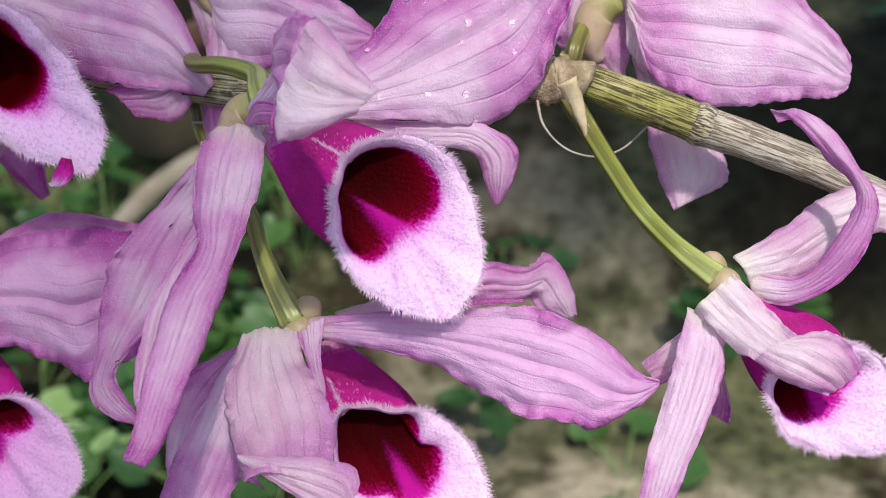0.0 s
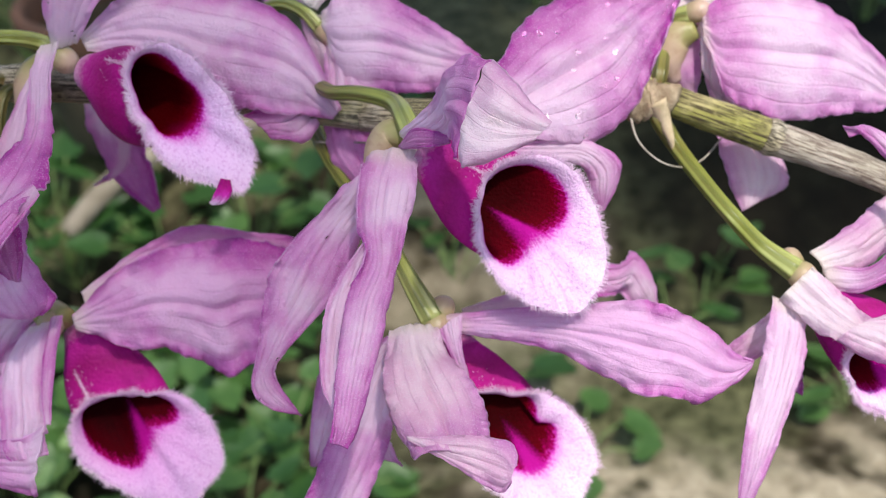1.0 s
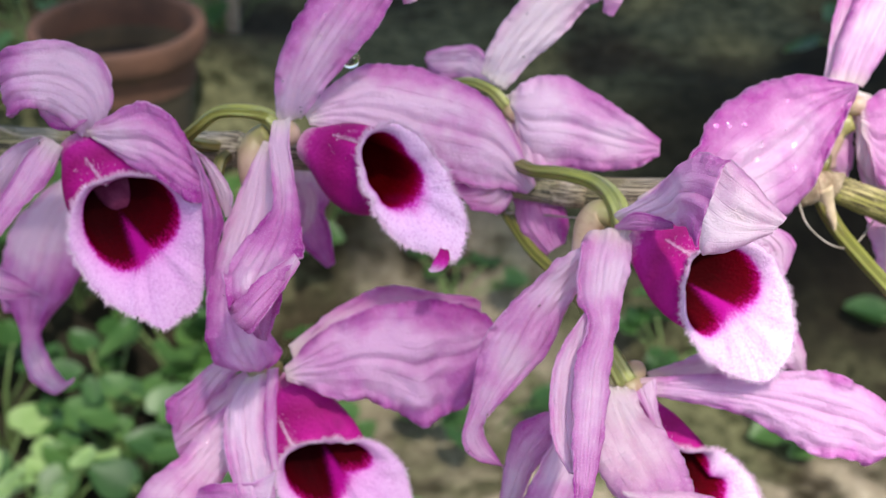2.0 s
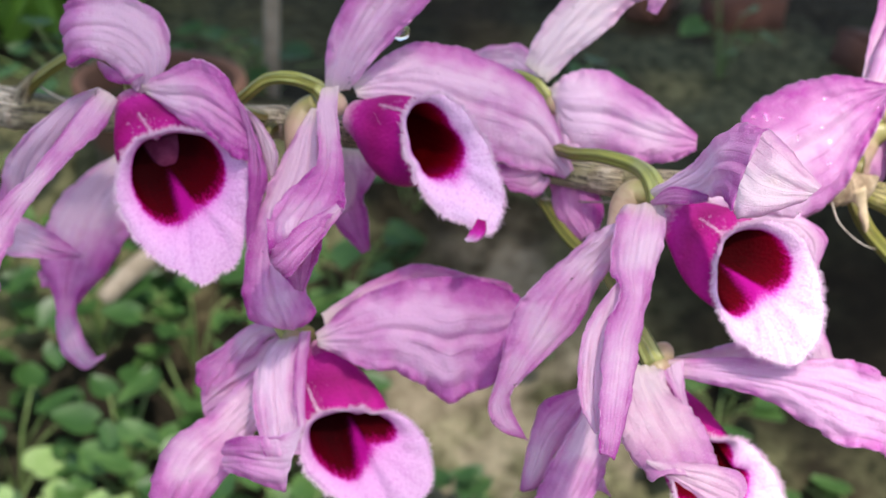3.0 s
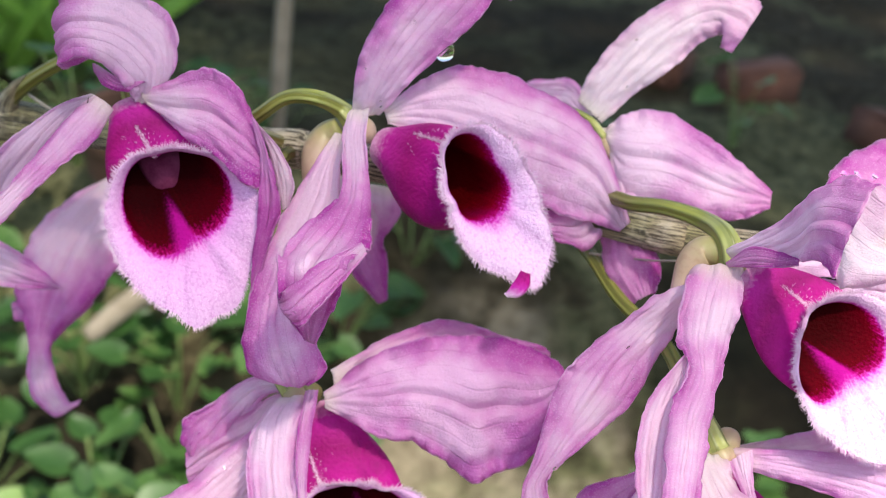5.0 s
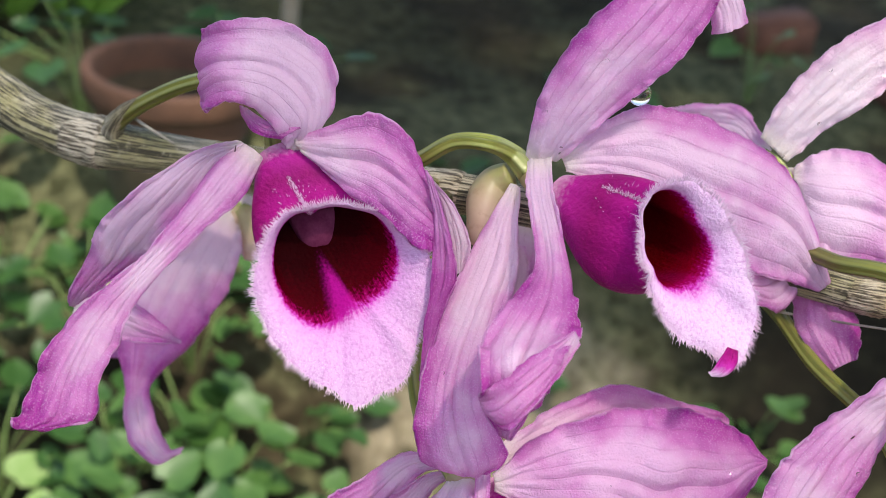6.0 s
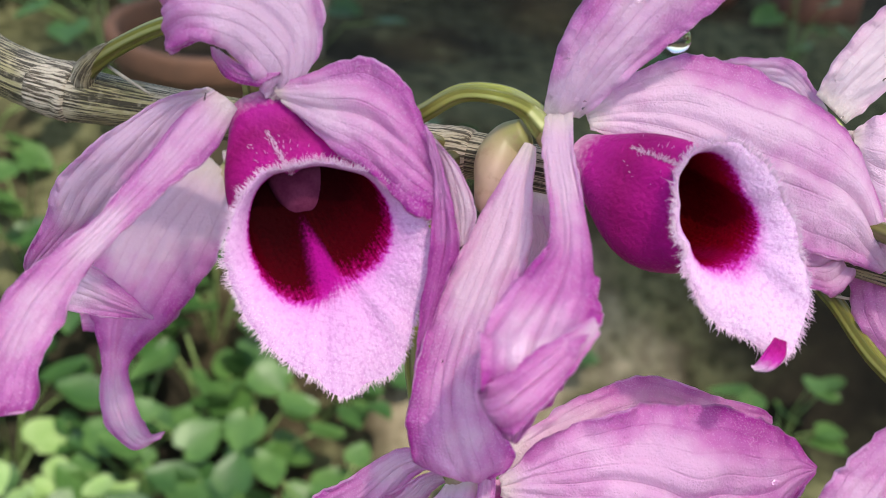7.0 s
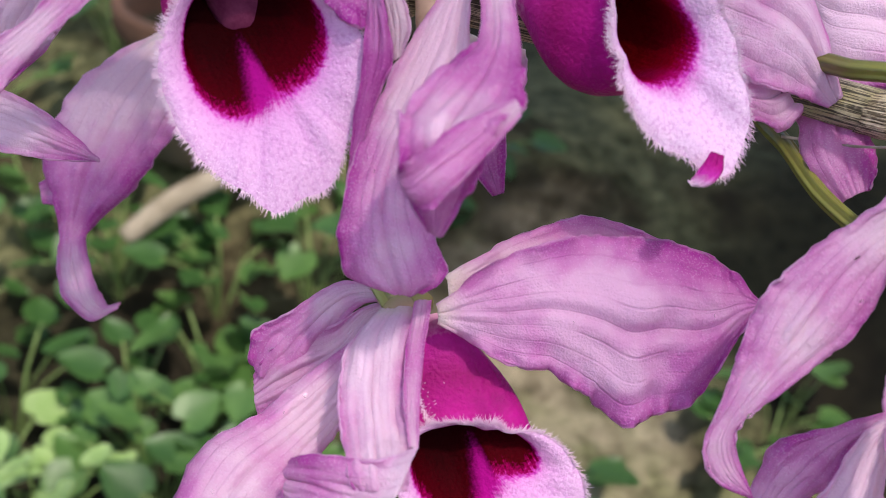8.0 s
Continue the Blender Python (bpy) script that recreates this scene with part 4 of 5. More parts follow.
tepal(flower, "sepal", petal, [(-1.3, -4.2, -4.5, -2.6, 0.8, 1.7), (-2.3, -8.8, -7.9, -3.3, 0.5, 1.4), (-4.3, -14.4, -12.5, -3.4, 0.2, 0.8), (-7.3, -20.6, -18.1, -2.9, 0.1, 0.6), (-9.5, -25.5, -23.6, -1.8, 0.3, 0.7), (-11.4, -29.1, -29.0, -0.5, -0.0, 0.1)], 0.2, 0.3)
tepal(flower, "petal", pale, [(-2.1, -2.5, -9.2, -0.6, 1.4, 2.2), (-5.6, -2.9, -13.0, -1.4, 1.1, 1.9), (-9.0, -3.5, -15.3, -1.4, 0.8, 1.4)], 0.1, 0.3)
tepal(flower, "petal", pale, [(4.0, 0.2, 1.5, 1.3, -0.9, -1.7), (10.9, 3.8, 2.3, 0.8, -2.0, -3.2), (18.3, 8.5, 4.7, 1.3, -2.0, -3.4), (25.1, 11.1, 5.7, 0.4, -1.8, -2.9), (29.9, 9.8, 1.2, -2.1, -1.4, -1.9)], 0.15, 0.3)
tepal(flower, "withered_tip", dry, [(29.2, 9.1, 1.9, -2.3, -0.9, -1.1), (31.4, 6.3, -2.8, -1.3, -0.5, -0.5), (33.4, 3.9, -6.9, -0.7, 0.0, 0.2), (32.5, -0.3, -13.3, -0.3, 0.1, 0.2)], 0.2, 0.3)
tepal(flower, "petal", petal, [(5.7, -0.1, -1.1, 0.6, -1.2, -1.9), (11.8, -2.4, -0.1, -0.3, -1.1, -1.7), (17.9, -1.6, 5.7, 0.9, -1.3, -2.2), (20.5, 1.0, 13.2, 1.6, -0.6, -1.2), (16.8, 3.6, 17.8, 2.9, -0.8, -1.7), (11.3, 7.5, 23.0, 1.8, 0.1, -0.1), (7.7, 8.2, 22.8, 0.5, -0.5, -0.8)], 0.25, 0.3)
tepal(flower, "sepal", petal, [(0.7, 0.9, -13.7, -0.8, 0.5, 0.9), (1.9, -1.9, -20.1, -1.6, 0.9, 1.7), (1.6, -4.0, -23.3, -1.8, 0.4, 0.9)], 0.1, 0.3)
labellum(flower, (12.5, -12.6, -12.5), (0.317, -0.888, 0.333), (-0.835, -0.095, 0.542), (5.2, -0.2, -5.0),
    [9.3, 8.2, 7.2, 7.2, 7.1, 7.1, 7.0, 6.9, 6.6, 6.1, 5.4, 4.7, 4.0, 4.2, 4.6, 5.0, 5.4, 5.8, 6.2, 6.6, 8.1, 9.8, 11.7, 15.1, 16.2, 16.1, 15.1, 14.2, 13.4, 12.4, 11.4, 10.3],
    [6.1, 5.1, 4.9, 4.7, 4.6, 4.4, 4.3, 4.1, 4.0, 3.8, 3.6, 3.5, 3.3, 3.2, 3.1, 3.2, 3.3, 3.5, 3.6, 3.7, 3.9, 4.1, 4.3, 4.5, 4.9, 5.4, 6.0, 6.5, 10.5, 9.6, 8.2, 7.2], skin=lip_sunlit, seam=1.28)

flower = orchid("D", (0.0972, 0.3120, 1.0404), "pale lilac orchid flower facing away above the cane")
tepal(flower, "sepal", petal, [(-0.5, 2.5, 3.9, 3.5, -0.2, -0.3), (3.2, 7.3, 11.3, 4.9, -0.4, -0.5), (8.3, 14.2, 18.2, 5.8, -0.4, -0.5), (12.6, 21.7, 26.3, 4.6, -0.4, -0.5), (15.8, 27.8, 32.0, 1.2, -0.0, -0.0)], 0.15, 0.3)
tepal(flower, "sepal_fold", petal, [(-2.5, 5.8, 3.4, 1.6, -0.3, -0.5), (-1.0, 11.1, 9.8, 1.7, -0.3, -0.5), (1.4, 15.7, 15.0, 2.6, -0.2, -0.3), (2.1, 21.2, 21.7, 1.8, -0.3, -0.5)], 0.1, 0.3)
tepal(flower, "petal", petal, [(2.3, -2.2, -2.1, 0.1, -1.0, -1.5), (5.1, -3.8, -5.1, 1.0, -4.4, -7.1), (10.4, -4.4, -5.4, 1.0, -5.9, -9.4), (18.1, -4.2, -6.7, 0.5, -6.5, -10.2), (26.4, -3.8, -8.0, 0.8, -5.5, -8.8), (32.5, -4.7, -10.8, 0.5, -3.7, -5.8), (36.5, -5.8, -13.4, -0.4, -2.1, -3.2), (37.8, -6.1, -14.0, -0.2, -1.0, -1.5)], 0.1, 0.6)
tepal(flower, "sepal", pale, [(3.1, 2.0, 2.5, -1.8, 0.1, 0.5), (4.7, -3.1, -9.6, -2.4, 2.2, 4.0), (8.7, -5.1, -17.4, -4.3, 0.4, 1.5), (12.3, -8.3, -25.0, -6.4, 0.6, 2.3), (13.3, -11.4, -30.0, -5.4, -0.2, 0.9), (12.3, -13.7, -33.4, -1.8, -0.7, -0.8)], 0.18, 0.3)
tepal(flower, "mentum", pale, [(-2.1, 5.6, 1.8, -4.7, -0.5, 0.3), (-2.9, 2.0, -5.6, -5.6, -0.6, 0.3), (-2.9, -0.4, -11.2, -5.7, -0.3, 0.7), (-0.6, -1.3, -14.9, -2.8, 0.2, 1.0)], 0.25, 0.3)

flower = orchid("E", (-0.0125, 0.2968, 1.0434), "lilac orchid flower turned sideways with fringed magenta lip")
tepal(flower, "sepal", rich, [(-2.4, 0.1, 0.3, 2.3, 0.2, 0.3), (-0.1, -0.8, 7.3, 4.3, -0.3, -0.8), (4.2, -0.5, 15.3, 6.2, -0.6, -1.3), (9.2, 0.9, 22.3, 6.8, -0.7, -1.6), (13.8, 3.6, 28.4, 5.6, -0.4, -1.0), (17.8, 6.0, 31.4, 2.5, -0.2, -0.5)], 0.14, 0.3)
tepal(flower, "petal_tip", rich, [(18.6, 6.3, 29.7, -2.8, -0.4, -0.7), (21.2, 5.6, 25.9, -2.3, -0.5, -0.8), (22.3, 5.3, 23.1, -2.4, -0.6, -1.1)], 0.2, 0.3)
tepal(flower, "petal", rich, [(1.1, 0.2, 0.4, 0.6, -0.5, -1.1), (7.1, 1.6, 1.8, 1.1, -2.1, -4.2), (14.5, 2.2, 1.7, 2.0, -3.8, -7.6), (22.8, 2.2, -1.0, 1.8, -4.7, -9.5), (31.2, 2.3, -3.3, 1.3, -4.5, -9.1), (38.3, 2.0, -6.5, 0.1, -3.5, -7.1), (45.0, -0.6, -14.1, -0.8, -0.4, -0.8)], 0.12, 0.5)
tepal(flower, "sepal", rich, [(-5.9, -5.7, -1.8, -0.7, 0.1, 0.2), (-7.0, -10.4, -6.2, -2.2, 0.1, 0.3), (-7.9, -15.4, -11.2, -3.8, 0.2, 0.5), (-9.6, -20.4, -16.7, -4.3, 0.1, 0.3), (-10.8, -24.4, -21.6, -4.7, -0.3, -0.5), (-10.9, -28.3, -26.4, -5.0, -0.7, -1.2), (-9.6, -30.5, -30.5, -5.9, -0.7, -1.1), (-7.8, -31.6, -34.0, -5.9, -0.6, -0.9), (-7.0, -31.7, -35.8, -2.5, -0.1, -0.1)], 0.14, 0.3)
tepal(flower, "petal", rich, [(-3.0, -5.4, 2.7, -1.7, -0.2, -0.2), (-2.7, -12.2, 0.9, -1.9, -0.0, 0.0), (-1.2, -19.4, -1.7, -2.0, -0.2, -0.3), (-0.2, -26.3, -3.9, -2.4, -0.2, -0.2), (-0.9, -33.1, -5.7, -4.4, 0.2, 0.5), (-2.3, -38.2, -7.7, -6.1, -0.8, -1.2), (-3.4, -43.1, -9.2, -5.1, -0.8, -1.4), (-3.9, -41.7, -15.9, -3.7, -0.4, -0.7), (-3.6, -40.2, -22.4, -0.8, 0.1, 0.2)], 0.10, 0.45)
tepal(flower, "petal_fold", rich, [(3.2, -39.2, -6.2, -0.5, 0.4, 0.7), (-0.1, -43.4, -8.3, -0.8, 0.9, 1.7), (-3.2, -46.1, -10.9, -1.1, 1.3, 2.3), (-5.7, -46.2, -14.0, -1.6, 1.1, 2.0), (-7.2, -44.5, -14.9, -1.0, 0.6, 1.2)], 0.1, 0.3)
tepal(flower, "lip_tip", lip_outside, [(28.0, -20.6, -15.8, -0.7, 0.1, 0.1), (27.5, -21.5, -17.6, -1.3, 0.0, 0.1), (26.4, -22.2, -19.2, -1.0, 0.1, 0.2), (25.3, -22.4, -19.5, -0.3, 0.1, 0.2)], 0.15, 0.2)
tepal(flower, "sepal", rich, [(-3.1, 22.9, -21.3, -5.9, 0.3, 1.1), (-3.2, 23.1, -27.7, -6.8, -0.1, 0.2), (-3.9, 23.4, -33.9, -4.7, -0.1, 0.1), (-1.7, 21.5, -38.9, -3.8, -0.7, -1.1), (2.2, 18.9, -45.8, -0.8, -0.2, -0.4)], 0.15, 0.3)
tepal(flower, "sepal_fold", rich, [(-3.0, 19.1, -24.5, -1.7, -0.0, 0.1), (-1.3, 17.9, -28.7, -1.3, -0.2, -0.4), (-3.2, 15.7, -34.4, -1.7, -0.2, -0.3), (-7.4, 15.3, -36.6, -0.8, -0.4, -0.7)], 0.15, 0.3)
labellum(flower, (19.1, -14.9, -4.8), (0.239, -0.889, 0.390), (-0.569, 0.197, 0.798), (1.7, -0.3, -5.1),
    [8.2, 8.4, 8.9, 9.4, 10.0, 10.7, 10.8, 10.6, 10.5, 9.8, 8.4, 7.1, 6.8, 6.5, 6.2, 5.8, 5.7, 6.4, 7.2, 7.9, 9.3, 11.1, 13.0, 14.8, 18.7, 17.5, 15.9, 13.5, 10.8, 10.0, 9.4, 8.8],
    [5.0, 5.0, 5.0, 5.4, 6.8, 8.1, 9.2, 9.7, 9.4, 8.6, 7.2, 5.7, 5.3, 5.0, 4.6, 4.3, 4.0, 4.3, 4.6, 4.9, 5.1, 5.1, 5.0, 5.0, 5.0, 4.9, 5.0, 5.0, 5.1, 5.1, 5.1, 5.0], belly=1.25, skin=lip_side, seam=1.67)

flower = orchid("F", (-0.0166, 0.2743, 1.0006), "low-hanging lilac orchid flower with hooded fringed lip")
tepal(flower, "sepal", petal, [(-4.0, -3.3, 0.3, -2.4, -0.4, -0.6), (-5.3, -9.1, -1.2, -3.7, -0.5, -0.7), (-4.6, -16.0, -5.1, -4.1, -0.1, 0.1), (-3.1, -20.8, -7.1, -4.0, -0.3, -0.3), (-2.0, -25.0, -7.6, -3.6, -0.4, -0.5), (-1.2, -26.6, -9.8, -3.2, -0.3, -0.4)], 0.12, 0.2)
tepal(flower, "sepal_fold", petal, [(1.0, -27.1, -10.0, 1.5, 2.8, 5.7), (-1.2, -27.1, -11.0, 0.2, 2.4, 4.9), (-6.1, -26.7, -11.0, 0.5, 1.9, 3.8), (-10.1, -25.1, -11.8, -0.1, 1.5, 3.1), (-12.8, -23.6, -13.2, -0.1, 1.2, 2.4)], 0.08, 0.2)
tepal(flower, "sepal_fold", rich, [(-0.6, -3.3, 2.3, -1.1, -0.1, -0.2), (-0.4, -10.6, -0.4, -1.1, -0.1, -0.1), (0.4, -17.2, -3.3, -0.9, -0.1, -0.1), (1.8, -22.8, -5.8, -0.5, -0.0, -0.0)], 0.15, 0.3)
tepal(flower, "petal", rich, [(-4.0, 0.5, -4.0, -0.5, 0.5, 1.1), (-10.7, -4.6, -13.3, -1.7, 1.8, 3.8), (-15.4, -11.1, -17.1, -3.9, 1.1, 2.6), (-19.6, -17.0, -19.7, -5.6, 1.2, 2.9), (-22.5, -23.6, -23.1, -4.4, 1.2, 2.8), (-24.7, -30.3, -25.6, -2.1, 1.3, 2.9), (-29.2, -35.6, -25.2, -0.3, 0.9, 1.9)], 0.15, 0.5)
tepal(flower, "petal", rich, [(-3.0, 1.5, -1.5, -0.3, 0.2, 0.4), (-7.8, 3.0, -4.7, -0.9, 0.3, 0.7), (-11.7, 2.2, -10.7, -1.2, 1.2, 2.5), (-17.8, 0.9, -15.2, -2.7, 1.4, 3.1), (-22.3, -0.2, -19.3, -0.7, 1.2, 2.5)], 0.12, 0.3)
tepal(flower, "petal", bold, [(1.3, -1.3, -0.4, 0.3, -0.5, -1.1), (4.3, -0.2, -0.0, 0.3, -1.4, -3.0), (10.0, 1.0, 0.6, 1.0, -3.0, -6.1), (16.0, 2.3, 1.4, 1.3, -3.8, -7.8), (21.7, 3.2, 0.5, 1.1, -4.8, -9.8), (26.5, 3.7, -1.2, 0.9, -5.5, -11.3), (30.9, 5.2, -0.6, 0.7, -5.1, -10.6), (35.8, 5.8, -0.3, 0.7, -4.5, -9.2), (39.0, 6.8, 1.0, 0.3, -3.2, -6.6), (41.4, 7.4, 2.8, 0.2, -1.6, -3.2), (43.6, 7.6, 3.8, 0.0, -0.2, -0.4)], 0.12, 1.0)
tepal(flower, "sepal", rich, [(1.9, 3.8, 0.3, 0.5, -1.1, -1.6), (10.2, 9.8, 1.9, 0.5, -2.3, -3.6), (20.2, 15.3, 3.5, 0.5, -2.8, -4.2), (29.3, 17.7, 1.7, 0.5, -2.2, -3.4), (37.8, 18.9, 1.1, -0.3, -1.4, -2.2), (39.5, 19.5, 1.0, -0.0, -0.9, -1.4)], 0.12, 0.3)
tepal(flower, "sepal", rich, [(-4.0, 2.5, -0.5, -0.5, 0.3, 0.6), (-11.2, 4.5, -3.2, -1.8, 0.6, 1.1), (-16.4, 3.3, -9.0, -3.7, 0.3, 0.9), (-19.1, 2.1, -12.9, -4.7, 0.9, 2.0), (-21.3, 0.8, -17.0, -2.7, 0.9, 1.8)], 0.12, 0.3)
labellum(flower, (10.3, -8.0, -18.1), (0.156, -0.914, 0.373), (-0.450, 0.271, 0.851), (0.0, 4.7, -6.4),
    [9.7, 8.2, 6.2, 5.4, 5.5, 5.5, 5.6, 5.6, 5.7, 6.4, 7.6, 8.8, 9.8, 10.4, 10.9, 11.4, 11.8, 12.2, 12.4, 12.6, 12.8, 14.0, 15.5, 17.7, 20.2, 18.6, 18.7, 18.2, 16.3, 14.4, 12.8, 11.2],
    [6.7, 6.0, 5.5, 4.9, 4.4, 3.8, 3.8, 4.3, 4.9, 5.4, 6.0, 6.7, 8.5, 9.3, 9.3, 9.3, 9.3, 9.3, 9.3, 9.3, 9.5, 9.6, 9.5, 5.8, 4.8, 3.7, 3.3, 3.7, 5.1, 8.0, 7.9, 7.5], seam=2.29)

flower = orchid("G", (-0.0564, 0.2932, 1.0418), "large open lilac orchid flower facing forward with maroon throat")
tepal(flower, "sepal", rich, [(5.5, -5.0, 2.3, 1.6, 0.2, 0.3), (7.0, -4.7, 6.2, 3.2, 1.6, 2.8), (6.3, -4.7, 10.4, 2.4, 3.2, 5.8), (2.0, -6.5, 14.7, 0.8, 3.1, 5.8), (-1.5, -8.3, 16.0, 0.3, 2.8, 5.3), (-5.0, -8.8, 15.6, -0.4, 2.6, 4.9), (-7.8, -7.0, 13.4, -0.5, 2.8, 5.3), (-8.6, -3.8, 11.5, -0.4, 2.5, 4.8), (-7.0, -1.5, 10.0, 0.0, 1.9, 3.5), (-4.5, -1.0, 9.0, 0.0, 0.5, 0.9)], 0.08, 0.3)
tepal(flower, "sepal_fold", rich, [(-2.2, -6.0, 7.8, -0.9, 0.2, 0.4), (-0.4, -6.7, 6.6, -2.1, 0.1, 0.3), (1.8, -7.1, 5.7, -2.3, -0.4, -0.7), (4.9, -7.2, 5.6, -1.3, -0.5, -0.9)], 0.2, 0.3)
tepal(flower, "sepal", rich, [(-1.7, -7.5, 3.0, -1.2, 0.2, 0.4), (-7.3, -5.0, -0.5, -1.4, 0.3, 0.6), (-14.4, -5.0, -8.5, -3.9, 0.3, 0.6), (-19.8, -3.6, -16.1, -4.6, 0.2, 0.5), (-23.3, -1.6, -22.7, -3.8, -0.1, -0.1), (-28.3, -1.1, -29.8, -2.1, -0.3, -0.4), (-30.7, 1.0, -34.1, -0.4, 0.0, 0.0)], 0.1, 0.3)
tepal(flower, "sepal", rich, [(-0.4, -8.7, 2.8, -1.5, 0.3, 0.7), (-2.9, -12.1, -0.4, -2.4, 0.9, 1.7), (-5.8, -15.9, -4.3, -2.5, 0.3, 0.7), (-8.9, -19.5, -7.9, -2.4, -0.1, -0.1), (-12.2, -23.4, -11.3, -1.6, 0.4, 0.7), (-14.9, -26.9, -14.1, -2.4, 0.3, 0.6), (-17.5, -31.2, -18.2, -4.2, -0.1, -0.0), (-19.2, -34.7, -23.1, -4.5, -0.2, -0.3), (-20.0, -37.8, -27.3, -4.7, -0.2, -0.2), (-22.9, -39.3, -28.5, -2.0, -0.1, -0.1)], 0.12, 0.7)
tepal(flower, "petal", rich, [(5.7, -6.1, 3.2, 1.0, -0.5, -0.9), (11.5, -7.8, 3.2, 1.4, -2.1, -3.8), (17.6, -8.8, 3.2, 1.8, -3.5, -6.3), (23.2, -10.6, 0.5, 1.7, -3.7, -6.7), (26.4, -11.3, -2.5, 1.3, -2.5, -4.6)], 0.1, 0.3)
# magenta strip, then a pale one that paints the petal's lit side
tepal(flower, "petal_fold", deep, [(25.2, -11.2, 3.9, -0.5, 0.2, 0.5), (27.8, -13.3, -2.1, -1.4, 0.9, 1.7), (29.3, -16.0, -8.8, -1.8, 0.2, 0.4), (28.8, -18.3, -14.9, -1.2, -0.8, -1.3), (28.1, -22.1, -23.8, -0.2, 0.1, 0.1)], 0.05, 0.3)
tepal(flower, "petal_fold", pale, [(25.8, -10.6, 2.8, -0.4, 0.2, 0.3), (28.1, -10.7, -0.1, -1.1, 0.1, 0.3), (30.8, -12.1, -5.4, -1.7, 0.3, 0.5), (31.4, -13.1, -10.0, -0.4, -0.2, -0.4)], 0.08, 0.2)
labellum(flower, (14.9, -16.1, -12.7), (0.036, -0.934, 0.356), (-0.234, 0.339, 0.911), (2.3, -3.6, -0.3),
    [13.2, 13.1, 12.8, 12.3, 11.8, 11.5, 11.3, 11.3, 11.6, 11.7, 12.1, 12.9, 12.7, 12.6, 12.4, 12.7, 12.9, 12.9, 13.0, 13.3, 13.8, 14.5, 15.2, 16.1, 18.6, 17.3, 17.4, 15.6, 13.9, 13.4, 13.3, 13.3],
    [7.3, 8.0, 8.7, 9.4, 10.0, 10.6, 10.6, 10.7, 10.9, 11.2, 11.6, 11.9, 11.8, 11.1, 10.5, 10.0, 9.5, 9.1, 8.8, 8.4, 7.9, 7.3, 6.4, 5.1, 3.8, 3.1, 3.6, 4.0, 4.5, 4.9, 5.7, 6.5], column=True, seam=1.89)

flower = orchid("H", (0.0277, 0.3176, 1.0403), "pale lilac orchid flower behind the cane seen from its back")
tepal(flower, "sepal", pale, [(-2.8, 0.9, 1.8, 2.5, -0.8, -1.6), (0.4, 2.3, 6.9, 4.4, -0.5, -1.1), (6.3, 3.9, 14.2, 5.3, -1.0, -2.1), (12.2, 5.8, 20.0, 4.3, -1.2, -2.7), (17.6, 6.0, 22.4, 2.5, -1.7, -3.5), (20.9, 4.5, 21.6, -1.8, -2.3, -4.5), (23.4, 3.9, 20.2, -2.2, -2.0, -4.0)], 0.15, 0.3)
tepal(flower, "petal", petal, [(1.3, -2.6, -2.2, 0.6, -1.2, -2.0), (5.0, -5.5, -3.9, 0.4, -4.4, -7.2), (12.4, -7.1, -3.4, 0.9, -5.1, -8.2), (20.2, -9.8, -5.0, -0.2, -3.7, -6.0), (26.9, -11.8, -5.8, -0.1, -2.3, -3.7), (30.8, -13.2, -5.8, -0.0, -0.8, -1.3)], 0.12, 0.5)
tepal(flower, "petal", petal, [(-2.2, 6.0, -1.7, 0.4, 0.7, 1.1), (-6.6, 16.0, -0.8, 0.6, 1.9, 3.1), (-13.1, 22.3, -3.4, 0.6, 1.8, 2.9), (-16.9, 27.4, -5.4, -0.2, 1.0, 1.6)], 0.1, 0.3)
tepal(flower, "sepal", petal, [(1.6, -0.4, -4.5, -1.5, 0.3, 0.5), (4.9, -7.9, -9.3, -3.5, 0.1, 0.1), (6.3, -16.0, -15.4, -4.8, 0.1, 0.1), (8.0, -22.0, -19.5, -4.7, -0.4, -0.6), (10.0, -25.6, -22.4, -1.8, -0.6, -1.0)], 0.2, 0.3)
tepal(flower, "petal", petal, [(0.5, -16.9, -10.3, -1.9, 0.9, 1.5), (-4.6, -21.3, -12.8, -3.5, 1.6, 2.6), (-9.5, -23.7, -12.1, -2.4, 1.2, 2.0)], 0.12, 0.3)
tepal(flower, "mentum", pale, [(-1.0, 0.6, -0.8, -2.6, -0.1, -0.0), (-0.5, -0.3, -4.2, -2.7, -0.1, 0.1), (1.5, -2.7, -7.9, -3.1, -0.1, 0.1), (2.2, -4.5, -12.6, -2.2, -0.1, 0.0)], 0.3, 0.1)

flower = orchid("I", (-0.0697, 0.3438, 1.0037), "lilac orchid flower hanging half hidden behind the cane")
tepal(flower, "sepal", rich, [(-2.1, 0.0, 0.1, -2.6, 1.0, 1.8), (-5.9, -5.0, -4.7, -7.5, 0.5, 1.2), (-9.1, -9.5, -10.5, -9.9, 0.5, 1.1), (-11.4, -12.5, -15.9, -9.8, 0.2, 0.7), (-13.4, -16.2, -22.3, -8.5, -0.1, 0.0), (-14.4, -18.9, -27.2, -4.5, 0.1, 0.4), (-14.6, -21.3, -31.5, -2.3, -0.3, -0.4), (-13.7, -23.7, -35.7, -2.9, -0.2, -0.4), (-10.7, -26.6, -40.9, -3.0, -0.5, -0.8), (-7.5, -27.6, -42.8, -1.5, -0.8, -1.4), (-3.9, -27.4, -40.5, -0.2, -0.3, -0.5)], 0.12, 0.3)
